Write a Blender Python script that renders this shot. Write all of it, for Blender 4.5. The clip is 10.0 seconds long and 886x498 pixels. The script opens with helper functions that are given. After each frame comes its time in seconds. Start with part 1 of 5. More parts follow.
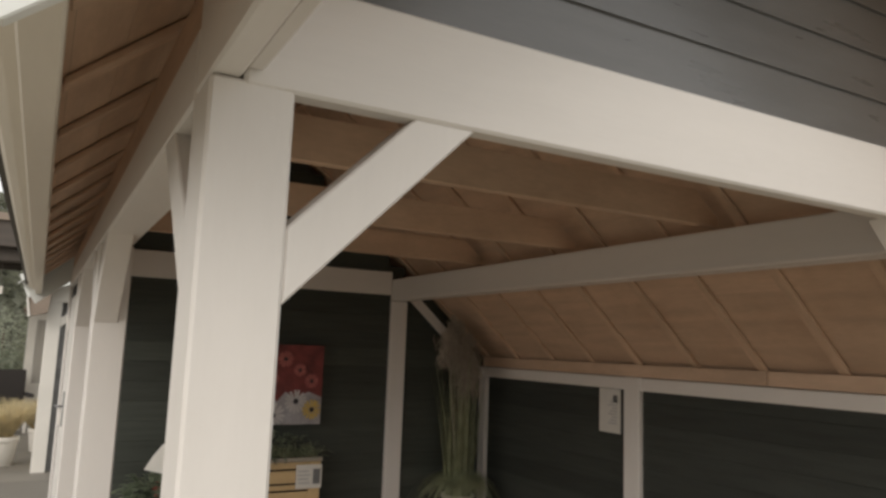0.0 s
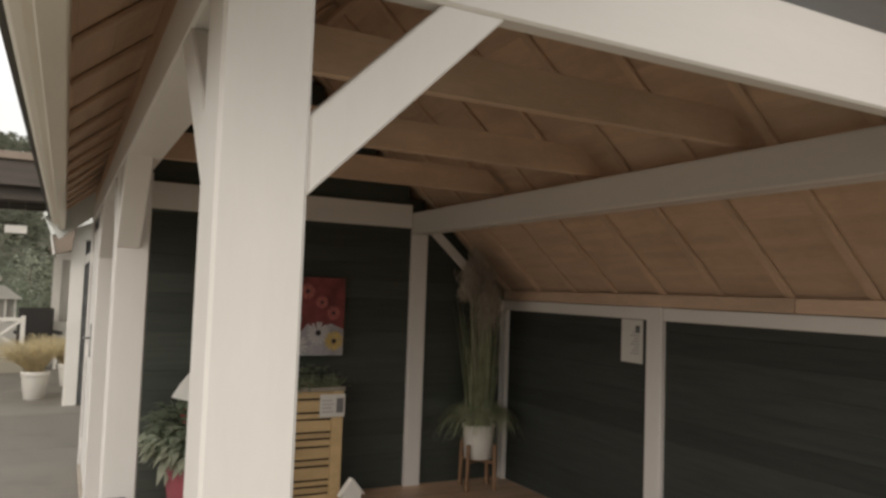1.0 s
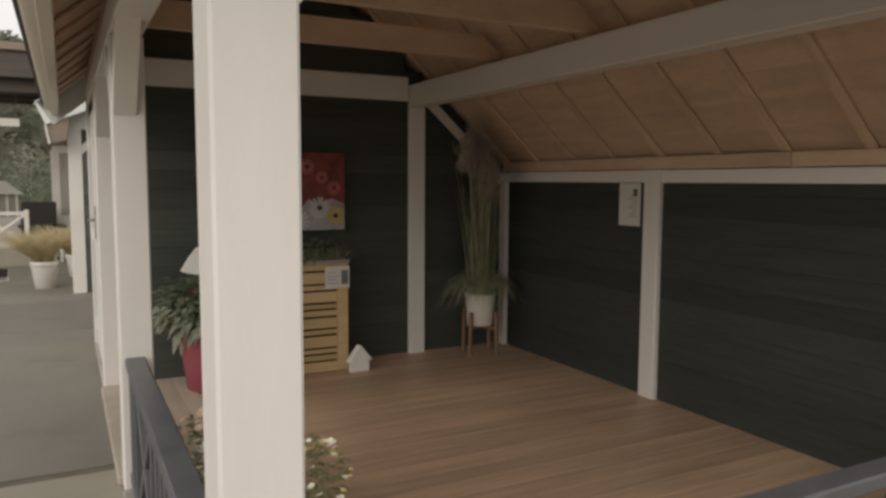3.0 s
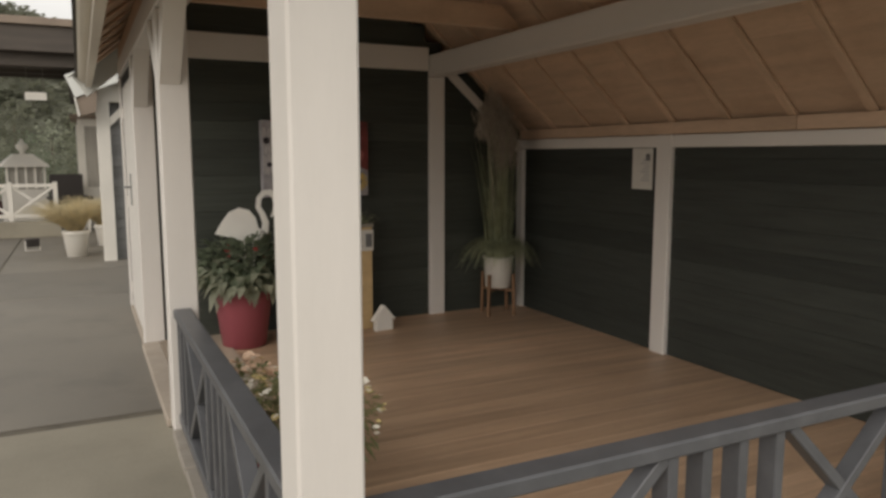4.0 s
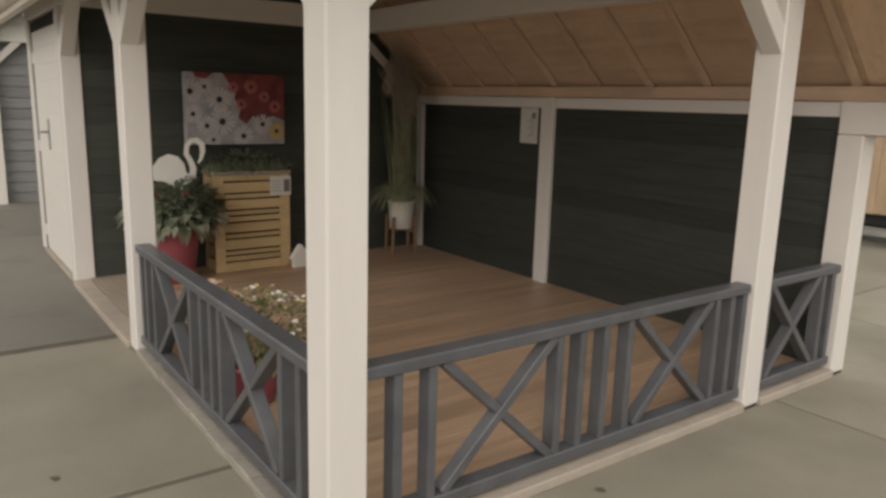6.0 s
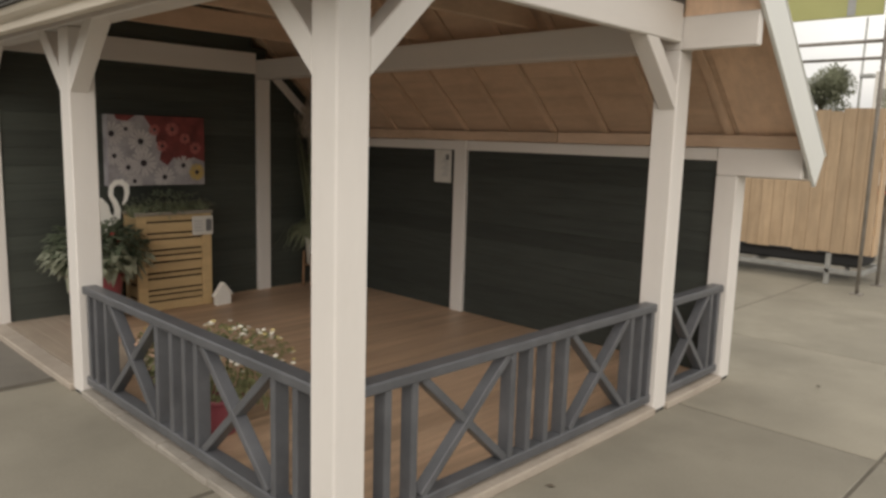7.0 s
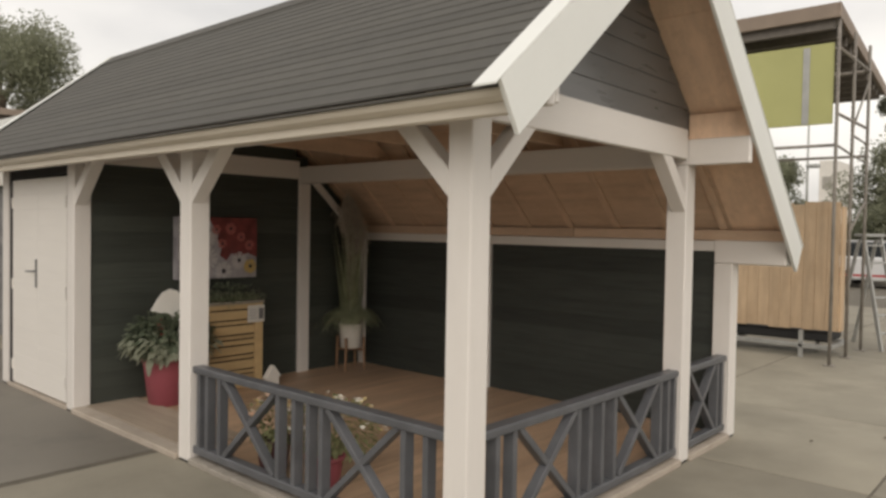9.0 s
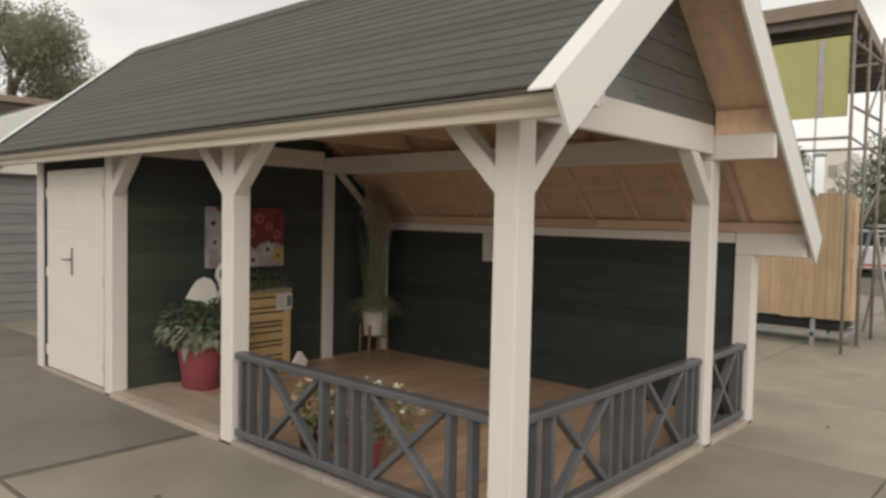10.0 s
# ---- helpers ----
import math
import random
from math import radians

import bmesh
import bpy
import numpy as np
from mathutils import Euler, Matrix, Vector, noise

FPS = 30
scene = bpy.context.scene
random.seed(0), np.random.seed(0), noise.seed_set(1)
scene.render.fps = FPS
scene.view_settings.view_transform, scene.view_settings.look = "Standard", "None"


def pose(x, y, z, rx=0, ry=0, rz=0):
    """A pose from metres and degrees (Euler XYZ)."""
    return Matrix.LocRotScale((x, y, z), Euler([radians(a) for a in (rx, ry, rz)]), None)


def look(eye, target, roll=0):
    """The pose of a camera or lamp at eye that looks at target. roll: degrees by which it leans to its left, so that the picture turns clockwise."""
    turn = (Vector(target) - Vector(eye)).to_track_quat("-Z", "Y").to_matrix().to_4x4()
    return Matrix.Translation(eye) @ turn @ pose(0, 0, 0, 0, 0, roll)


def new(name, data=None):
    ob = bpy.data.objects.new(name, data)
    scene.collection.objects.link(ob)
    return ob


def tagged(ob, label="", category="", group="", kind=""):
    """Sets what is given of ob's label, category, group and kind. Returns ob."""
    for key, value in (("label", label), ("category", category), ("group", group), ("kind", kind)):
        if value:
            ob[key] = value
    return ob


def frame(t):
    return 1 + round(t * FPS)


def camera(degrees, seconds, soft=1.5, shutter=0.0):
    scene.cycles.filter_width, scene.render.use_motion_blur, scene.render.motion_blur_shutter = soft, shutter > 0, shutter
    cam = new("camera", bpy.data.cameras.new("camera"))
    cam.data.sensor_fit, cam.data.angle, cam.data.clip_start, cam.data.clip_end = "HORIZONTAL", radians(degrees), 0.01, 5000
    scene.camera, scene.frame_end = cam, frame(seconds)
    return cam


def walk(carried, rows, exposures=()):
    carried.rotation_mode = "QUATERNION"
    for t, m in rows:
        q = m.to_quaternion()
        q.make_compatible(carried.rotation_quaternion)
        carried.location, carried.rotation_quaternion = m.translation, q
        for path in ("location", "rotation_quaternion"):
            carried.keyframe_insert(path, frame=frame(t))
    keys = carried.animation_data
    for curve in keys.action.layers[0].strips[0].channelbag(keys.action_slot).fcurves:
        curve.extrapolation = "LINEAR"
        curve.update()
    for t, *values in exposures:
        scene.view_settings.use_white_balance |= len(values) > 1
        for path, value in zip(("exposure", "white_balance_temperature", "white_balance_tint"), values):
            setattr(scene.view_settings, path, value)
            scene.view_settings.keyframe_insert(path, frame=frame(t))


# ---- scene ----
cam = camera(62.7, 10.0, soft=2.9)
PATH = [
    (0, (-0.201, -1.17, 1.684), (0.749, 0.569, 1.957), 2.1),
    (0.5, (-0.192, -1.135, 1.651), (0.752, 0.617, 1.849), 1.8),
    (1, (-0.19, -1.112, 1.602), (0.728, 0.661, 1.719), 2.0),
    (1.5, (-0.191, -1.09, 1.563), (0.687, 0.707, 1.591), 1.5),
    (2, (-0.192, -1.054, 1.526), (0.671, 0.749, 1.464), 1.0),
    (2.5, (-0.191, -1.065, 1.498), (0.734, 0.703, 1.363), 0.6),
    (2.7, (-0.194, -1.09, 1.484), (0.733, 0.675, 1.324), 0.4),
    (3.8, (-0.299, -1.33, 1.423), (0.598, 0.442, 1.186), -0.1),
    (4, (-0.352, -1.358, 1.414), (0.529, 0.419, 1.157), 0.0),
    (4.5, (-0.454, -1.474, 1.428), (0.466, 0.269, 1.09), 0.5),
    (5, (-0.612, -1.643, 1.442), (0.362, 0.055, 1.032), 0.4),
    (5.5, (-0.752, -1.783, 1.465), (0.303, -0.144, 1.016), 1.0),
    (5.7, (-0.82, -1.844, 1.476), (0.26, -0.217, 1.043), 1.3),
    (6.8, (-1.367, -1.897, 1.53), (0.03, -0.498, 1.226), 1.5),
    (7, (-1.467, -1.927, 1.545), (-0.049, -0.548, 1.249), 1.7),
    (7.5, (-1.728, -1.956, 1.569), (-0.254, -0.626, 1.332), 1.9),
    (8, (-2.036, -1.948, 1.578), (-0.534, -0.641, 1.395), 1.8),
    (8.5, (-2.277, -2.011, 1.581), (-0.761, -0.712, 1.479), 1.2),
    (9, (-2.502, -2.052, 1.599), (-1.005, -0.727, 1.545), 1.0),
    (9.5, (-2.676, -2.031, 1.613), (-1.166, -0.723, 1.524), 1.4),
    (10, (-2.769, -2.006, 1.631), (-1.277, -0.677, 1.541), 1.2),
]
walk(cam, [(t, look(eye, target, roll)) for t, eye, target, roll in PATH],
     [(0.0, 0.33, 6450, 11.5), (1.5, 0.19, 6500, 11.3), (2.5, 0.09, 6530, 11.2), (4.0, 0.08, 6600, 11.2), (5.5, 0.09, 6650, 11.5), (7.0, 0.12, 6630, 11.6), (10.0, 0.05, 6700, 12.3)])
SKY, SUN = 0.102, 0.85

# ---- world, sun, exposure ----
world = bpy.data.worlds.new("overcast_sky")
scene.world = world
world.use_nodes = True
wn, wl = world.node_tree.nodes, world.node_tree.links
wn.clear()
w_out = wn.new("ShaderNodeOutputWorld")
w_bg = wn.new("ShaderNodeBackground")
w_sky = wn.new("ShaderNodeTexSky")
w_sky.sky_type = "NISHITA"
w_sky.sun_disc = False
w_sky.sun_elevation = radians(33)
w_sky.sun_rotation = radians(227)
w_sky.dust_density = 4.0
w_co = wn.new("ShaderNodeTexCoord")
w_map = wn.new("ShaderNodeMapping")
w_map.inputs["Scale"].default_value = (1.0, 1.0, 2.6)
w_noise = wn.new("ShaderNodeTexNoise")
w_noise.inputs["Scale"].default_value = 2.2
w_noise.inputs["Detail"].default_value = 6.0
w_ramp = wn.new("ShaderNodeValToRGB")
w_ramp.color_ramp.elements[0].position = 0.32
w_ramp.color_ramp.elements[0].color = (6.6, 6.5, 6.2, 1)
w_ramp.color_ramp.elements[1].position = 0.68
w_ramp.color_ramp.elements[1].color = (10.0, 9.7, 9.0, 1)
w_mix = wn.new("ShaderNodeMix")
w_mix.data_type = "RGBA"
w_mix.inputs[0].default_value = 0.86
wl.new(w_co.outputs["Generated"], w_map.inputs["Vector"])
wl.new(w_map.outputs["Vector"], w_noise.inputs["Vector"])
wl.new(w_noise.outputs["Fac"], w_ramp.inputs["Fac"])
wl.new(w_sky.outputs["Color"], w_mix.inputs[6])
wl.new(w_ramp.outputs["Color"], w_mix.inputs[7])
w_sep = wn.new("ShaderNodeSeparateXYZ")
wl.new(w_co.outputs["Generated"], w_sep.inputs[0])
w_up = wn.new("ShaderNodeMapRange")      # an overcast sky is brighter overhead than at the horizon
w_up.inputs["From Min"].default_value, w_up.inputs["From Max"].default_value = 0.1, 1.0
w_up.inputs["To Min"].default_value, w_up.inputs["To Max"].default_value = 1.12, 1.36
wl.new(w_sep.outputs["Z"], w_up.inputs["Value"])
w_mul = wn.new("ShaderNodeVectorMath")
w_mul.operation = "SCALE"
wl.new(w_mix.outputs[2], w_mul.inputs[0])
wl.new(w_up.outputs[0], w_mul.inputs["Scale"])
wl.new(w_mul.outputs[0], w_bg.inputs["Color"])
w_bg.inputs["Strength"].default_value = SKY
wl.new(w_bg.outputs["Background"], w_out.inputs["Surface"])

sun_data = bpy.data.lights.new("sun", "SUN")
sun_data.energy, sun_data.angle, sun_data.color = SUN, radians(45), (1.0, 0.965, 0.91)
sun = new("sun", sun_data)
sun.matrix_world = look((-8.5, -8.0, 7.5), (0, 0, 0))


# ---- materials ----
def material(name, colour, rough=0.6, var=0.12, scale=6.0, stretch=(1, 1, 1), bump=0.15, fine=60.0, metal=0.0,
             piece=0.0, stain=0.0, stain_colour=(0.08, 0.07, 0.06), stain_scale=1.3, coat=0.0, gloss_var=0.08, gloss=0.5):
    """A surface with grain at two scales, stains, relief and a change from piece to piece."""
    m = bpy.data.materials.new(name)
    m.use_nodes = True
    n, l = m.node_tree.nodes, m.node_tree.links
    b = n["Principled BSDF"]
    b.inputs["Metallic"].default_value = metal
    b.inputs["Coat Weight"].default_value = coat
    b.inputs["Specular IOR Level"].default_value = gloss
    co = n.new("ShaderNodeTexCoord")
    mp = n.new("ShaderNodeMapping")
    mp.inputs["Scale"].default_value = stretch
    l.new(co.outputs["Object"], mp.inputs["Vector"])
    info = n.new("ShaderNodeObjectInfo")
    shift = n.new("ShaderNodeMath")
    shift.operation = "MULTIPLY"
    shift.inputs[1].default_value = 37.0
    l.new(info.outputs["Random"], shift.inputs[0])
    add = n.new("ShaderNodeVectorMath")
    add.operation = "ADD"
    l.new(mp.outputs["Vector"], add.inputs[0])
    l.new(shift.outputs[0], add.inputs[1])
    big = n.new("ShaderNodeTexNoise")
    big.inputs["Scale"].default_value = scale
    big.inputs["Detail"].default_value = 5.0
    small = n.new("ShaderNodeTexNoise")
    small.inputs["Scale"].default_value = fine
    small.inputs["Detail"].default_value = 3.0
    l.new(add.outputs[0], big.inputs["Vector"])
    l.new(add.outputs[0], small.inputs["Vector"])
    mixn = n.new("ShaderNodeMath")
    mixn.operation = "MULTIPLY_ADD"
    mixn.inputs[1].default_value = 0.35
    l.new(small.outputs["Fac"], mixn.inputs[0])
    l.new(big.outputs["Fac"], mixn.inputs[2])
    rng = n.new("ShaderNodeMapRange")
    rng.inputs["From Min"].default_value, rng.inputs["From Max"].default_value = 0.4, 0.95
    rng.inputs["To Min"].default_value, rng.inputs["To Max"].default_value = 1 - var, 1 + var
    l.new(mixn.outputs[0], rng.inputs["Value"])
    pc = n.new("ShaderNodeMapRange")
    pc.inputs["To Min"].default_value, pc.inputs["To Max"].default_value = 1 - piece, 1 + piece
    l.new(info.outputs["Random"], pc.inputs["Value"])
    mul = n.new("ShaderNodeMath")
    mul.operation = "MULTIPLY"
    l.new(rng.outputs[0], mul.inputs[0])
    l.new(pc.outputs[0], mul.inputs[1])
    sc = n.new("ShaderNodeVectorMath")
    sc.operation = "SCALE"
    sc.inputs[0].default_value = colour
    l.new(mul.outputs[0], sc.inputs["Scale"])
    last = sc.outputs[0]
    if stain:
        st = n.new("ShaderNodeTexNoise")
        st.inputs["Scale"].default_value = stain_scale
        st.inputs["Detail"].default_value = 7.0
        st.inputs["Roughness"].default_value = 0.65
        l.new(co.outputs["Object"], st.inputs["Vector"])
        sr = n.new("ShaderNodeMapRange")
        sr.inputs["From Min"].default_value, sr.inputs["From Max"].default_value = 0.48, 0.72
        sr.inputs["To Max"].default_value = stain
        l.new(st.outputs["Fac"], sr.inputs["Value"])
        mx = n.new("ShaderNodeMix")
        mx.data_type = "RGBA"
        mx.inputs[7].default_value = (*stain_colour, 1)
        l.new(sr.outputs[0], mx.inputs[0])
        l.new(last, mx.inputs[6])
        last = mx.outputs[2]
    l.new(last, b.inputs["Base Color"])
    rr = n.new("ShaderNodeMapRange")
    rr.inputs["To Min"].default_value, rr.inputs["To Max"].default_value = rough - gloss_var, rough + gloss_var
    l.new(big.outputs["Fac"], rr.inputs["Value"])
    l.new(rr.outputs[0], b.inputs["Roughness"])
    if bump:
        bp = n.new("ShaderNodeBump")
        bp.inputs["Strength"].default_value = bump
        bp.inputs["Distance"].default_value = 0.004
        l.new(mixn.outputs[0], bp.inputs["Height"])
        l.new(bp.outputs[0], b.inputs["Normal"])
    return m


WHITE = material("white_paint", (0.71, 0.675, 0.635), 0.5, 0.035, 3, (3, 3, 0.4), 0.12, 40, stain=0.12, stain_colour=(0.52, 0.48, 0.41), stain_scale=2.2)
WHITE_X = material("white_paint_along_x", (0.71, 0.675, 0.635), 0.5, 0.035, 3, (0.4, 3, 3), 0.12, 40, stain=0.12, stain_colour=(0.55, 0.50, 0.43), stain_scale=2.0)
WHITE_Y = material("white_paint_along_y", (0.71, 0.675, 0.635), 0.5, 0.035, 3, (3, 0.4, 3), 0.12, 40, stain=0.12, stain_colour=(0.55, 0.50, 0.43), stain_scale=2.0)
VERGE_WHITE = material("white_verge_board", (0.71, 0.72, 0.685), 0.4, 0.03, 3, bump=0.05)
DOOR_WHITE = material("white_door_paint", (0.73, 0.70, 0.655), 0.45, 0.03, 4, (3, 0.5, 3), 0.1, 50)
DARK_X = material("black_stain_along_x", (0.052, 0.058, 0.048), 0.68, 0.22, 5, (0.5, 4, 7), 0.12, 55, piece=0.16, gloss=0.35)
# the same stain for the side wall, its dimmer light put into a darker colour
SHADED_DARK_Y = material("shaded_black_stain_along_y", (0.040, 0.044, 0.038), 0.68, 0.25, 5, (4, 0.5, 7), 0.12, 55, piece=0.16, gloss=0.3)
GABLE = material("dark_grey_stain", (0.118, 0.117, 0.114), 0.30, 0.16, 4, (0.6, 3, 5), 0.1, 45, piece=0.08, gloss_var=0.10, stain=0.3, stain_colour=(0.14, 0.14, 0.135), stain_scale=1.8, gloss=0.7)
RAILGREY = material("anthracite_paint", (0.093, 0.096, 0.103), 0.38, 0.16, 6, (1, 1, 1), 0.18, 45, stain=0.40, stain_colour=(0.16, 0.16, 0.17), stain_scale=5)
PINE = material("pine_sheathing", (0.59, 0.425, 0.30), 0.62, 0.17, 4, (3, 0.45, 3), 0.15, 40, piece=0.07, stain=0.25, stain_colour=(0.25, 0.13, 0.06), stain_scale=3)
RAFTER = material("pine_rafter", (0.59, 0.425, 0.30), 0.62, 0.18, 4, (0.5, 4, 2), 0.15, 40, piece=0.06, stain=0.2, stain_colour=(0.24, 0.13, 0.06), stain_scale=4)
SOFFIT = material("pale_pine_soffit", (0.70, 0.50, 0.35), 0.6, 0.14, 4, (0.6, 3, 1), 0.2, 40, piece=0.1, stain=0.3, stain_colour=(0.3, 0.16, 0.07), stain_scale=7)
DECK = material("oiled_deck_plank", (0.50, 0.348, 0.232), 0.45, 0.30, 2.6, (0.45, 6, 6), 0.2, 45, piece=0.17, stain=0.5, stain_colour=(0.34, 0.215, 0.135), stain_scale=1.1)
SILLWOOD = material("bare_sill_wood", (0.40, 0.345, 0.285), 0.75, 0.14, 4, (1, 1, 3), 0.25, 40, stain=0.4, stain_colour=(0.24, 0.19, 0.14), stain_scale=4)
SILLSTONE = material("weathered_sill_block", (0.31, 0.28, 0.24), 0.8, 0.18, 6, (1, 1, 1), 0.3, 60, piece=0.10, stain=0.5, stain_colour=(0.20, 0.175, 0.145), stain_scale=6)
CREAM = material("cream_primed_eaves", (0.64, 0.585, 0.495), 0.5, 0.04, 3, (3, 0.4, 3), 0.1, 40, stain=0.15, stain_colour=(0.52, 0.46, 0.37), stain_scale=2)
SHINGLE = material("grey_roof_felt", (0.073, 0.069, 0.060), 0.85, 0.2, 7, (1, 1, 1), 0.5, 220, piece=0.10, stain=0.25, stain_colour=(0.085, 0.085, 0.08), stain_scale=2)
CONCRETE = material("concrete_slab", (0.272, 0.248, 0.195), 0.8, 0.20, 1.4, (1, 1, 1), 0.25, 90, piece=0.09, stain=0.75, stain_colour=(0.180, 0.163, 0.128), stain_scale=0.75)
DAMP = material("damp_concrete_slab", (0.178, 0.162, 0.136), 0.65, 0.14, 1.6, (1, 1, 1), 0.25, 90, piece=0.08, stain=0.6, stain_colour=(0.10, 0.092, 0.082), stain_scale=1.1, gloss_var=0.2)
SKYLIT_DECK = material("skylit_deck_board", (0.36, 0.295, 0.228), 0.6, 0.16, 4, (5, 0.5, 5), 0.25, 45, piece=0.1, stain=0.35, stain_colour=(0.25, 0.19, 0.14), stain_scale=3)
JOINT = material("joint_grit", (0.125, 0.11, 0.085), 0.9, 0.25, 6, bump=0.5)
STEEL = material("dull_steel", (0.28, 0.28, 0.28), 0.45, 0.15, 8, metal=0.8)
BLACKISH = material("black_gap", (0.012, 0.012, 0.012), 0.8, 0.2)


# ---- mesh helpers ----
def add_box(bm, x0, x1, y0, y1, z0, z1):
    v = [bm.verts.new((x, y, z)) for x in (x0, x1) for y in (y0, y1) for z in (z0, z1)]
    for f in ((0, 1, 3, 2), (4, 6, 7, 5), (0, 4, 5, 1), (2, 3, 7, 6), (0, 2, 6, 4), (1, 5, 7, 3)):
        bm.faces.new([v[i] for i in f])
    return v


def box(x0, x1, y0, y1, z0, z1, bevel=0.004):
    bm = bmesh.new()
    add_box(bm, x0, x1, y0, y1, z0, z1)
    if bevel:
        bmesh.ops.bevel(bm, geom=bm.edges[:], offset=bevel, segments=1, affect="EDGES")
    return bm


def add_prism(bm, outline, direction):
    """A flat outline (points) pushed along a direction."""
    d = Vector(direction)
    a = [bm.verts.new(p) for p in outline]
    b = [bm.verts.new(Vector(p) + d) for p in outline]
    bm.faces.new(a)
    bm.faces.new(b[::-1])
    for i in range(len(a)):
        j = (i + 1) % len(a)
        bm.faces.new((a[j], a[i], b[i], b[j]))


def prism(outline, direction, bevel=0.003):
    bm = bmesh.new()
    add_prism(bm, outline, direction)
    bmesh.ops.recalc_face_normals(bm, faces=bm.faces[:])
    if bevel:
        bmesh.ops.bevel(bm, geom=bm.edges[:], offset=bevel, segments=1, affect="EDGES")
    return bm


def bar(p, q, w, h, side=(0, 0, 1), bevel=0.003, bm=None):
    """A bar from p to q; w across, h along `side`."""
    own = bm is None
    bm = bm or bmesh.new()
    p, q = Vector(p), Vector(q)
    d = (q - p).normalized()
    s = Vector(side)
    s = (s - d * s.dot(d)).normalized()
    c = d.cross(s)
    v = [bm.verts.new(e + c * (i * w / 2) + s * (j * h / 2)) for e in (p, q) for i, j in ((-1, -1), (1, -1), (1, 1), (-1, 1))]
    for f in ((3, 2, 1, 0), (4, 5, 6, 7), (0, 1, 5, 4), (1, 2, 6, 5), (2, 3, 7, 6), (3, 0, 4, 7)):
        bm.faces.new([v[i] for i in f])
    if own and bevel:
        bmesh.ops.bevel(bm, geom=bm.edges[:], offset=bevel, segments=1, affect="EDGES")
    return bm


def lathe(profile, n=28, bm=None, at=(0, 0, 0)):
    """A turned shape from (radius, height) pairs, closed at both ends."""
    bm = bm or bmesh.new()
    rings = []
    for r, z in profile:
        rings.append([bm.verts.new((at[0] + r * math.cos(2 * math.pi * i / n), at[1] + r * math.sin(2 * math.pi * i / n), at[2] + z)) for i in range(n)])
    for a, b in zip(rings, rings[1:]):
        for i in range(n):
            f = bm.faces.new((a[i], a[(i + 1) % n], b[(i + 1) % n], b[i]))
            f.smooth = True
    bm.faces.new(rings[0][::-1])
    bm.faces.new(rings[-1])
    return bm


def add_tube(bm, pts, radii, n=6):
    """A tapered tube along points."""
    rings = []
    for i, p in enumerate(pts):
        p = Vector(p)
        a, b = Vector(pts[max(i - 1, 0)]), Vector(pts[min(i + 1, len(pts) - 1)])
        d = (b - a).normalized()
        u = d.orthogonal().normalized()
        w = d.cross(u)
        rings.append([bm.verts.new(p + (u * math.cos(2 * math.pi * k / n) + w * math.sin(2 * math.pi * k / n)) * radii[i]) for k in range(n)])
    for a, b in zip(rings, rings[1:]):
        for k in range(n):
            bm.faces.new((a[k], a[(k + 1) % n], b[(k + 1) % n], b[k])).smooth = True
    bm.faces.new(rings[0][::-1])
    bm.faces.new(rings[-1])


def mesh_of(name, bm, mat):
    me = bpy.data.meshes.new(name)
    bm.to_mesh(me)
    bm.free()
    me.materials.append(mat)
    return me


def part(name, bm, mat, parent=None, label=""):
    ob = new(name, mesh_of(name, bm, mat))
    ob.parent = parent
    return tagged(ob, label)


def piece(name, mesh, parent, m):
    """One more object on a mesh that alike pieces share."""
    ob = new(name, mesh)
    ob.parent = parent
    ob.matrix_local = m
    return ob


def thing(name, label, category, at=(0, 0, 0), turn=0, group="", kind=""):
    ob = new(name)
    ob.matrix_world = pose(*at, 0, 0, turn)
    return tagged(ob, label, category, group, kind)


# ---- ground ----
bm = bmesh.new()
add_box(bm, -400, 400, -400, 400, -0.3, -0.012)
ground = tagged(part("ground", bm, JOINT), "gritty open ground under the concrete yard slabs", "ground", kind="structure")
pavement = tagged(part("pavement", box(-11.1, 16.2, -8.8, 18.5, -0.0115, -0.0045, 0), JOINT), "yard paved with large grey square concrete slabs", "pavement", kind="structure")

# ---- the cabin ----
S = 0.142                       # side of a post
Y3, Y4, Y5 = 2.40, 4.28, 5.85   # posts along the long side
X1, X2 = 2.31, 3.20             # posts along the gable
HEAD = 2.10                     # underside of the head beams
FLOOR = 0.035
RX, RZ, KL, KR = 1.235, 3.48, 0.835, 0.895
ROOF_Y0, ROOF_Y1 = -0.418, 6.45
X_EAVE, X_LOW = -0.340, 3.43


def roof_z(x):
    return RZ - (KL * (RX - x) if x < RX else KR * (x - RX))


cabin = thing("garden_cabin", "white-framed wooden garden cabin with a veranda and dark boarded walls", "garden cabin")

for x, y, top in ((0, 0, HEAD + 0.014), (0, Y3, HEAD), (0, Y4, HEAD), (0, Y5, HEAD), (X1, 0, 2.062), (X1, Y4 - 0.02, 2.062),
                  (X2, 0, 1.37), (X2, Y3 - 0.03, 1.55), (X2 - 0.002, Y4 - 0.072, 1.462), (X2, Y5, 1.37)):
    post = part("post", box(x, x + S, y, y + S, 0.016, top, 0.006), WHITE, cabin)
    part("post_foot", box(x + 0.006, x + S - 0.006, y + 0.006, y + S - 0.006, 0.0, 0.0158, 0.002), BLACKISH, post, "dark shim under the post")

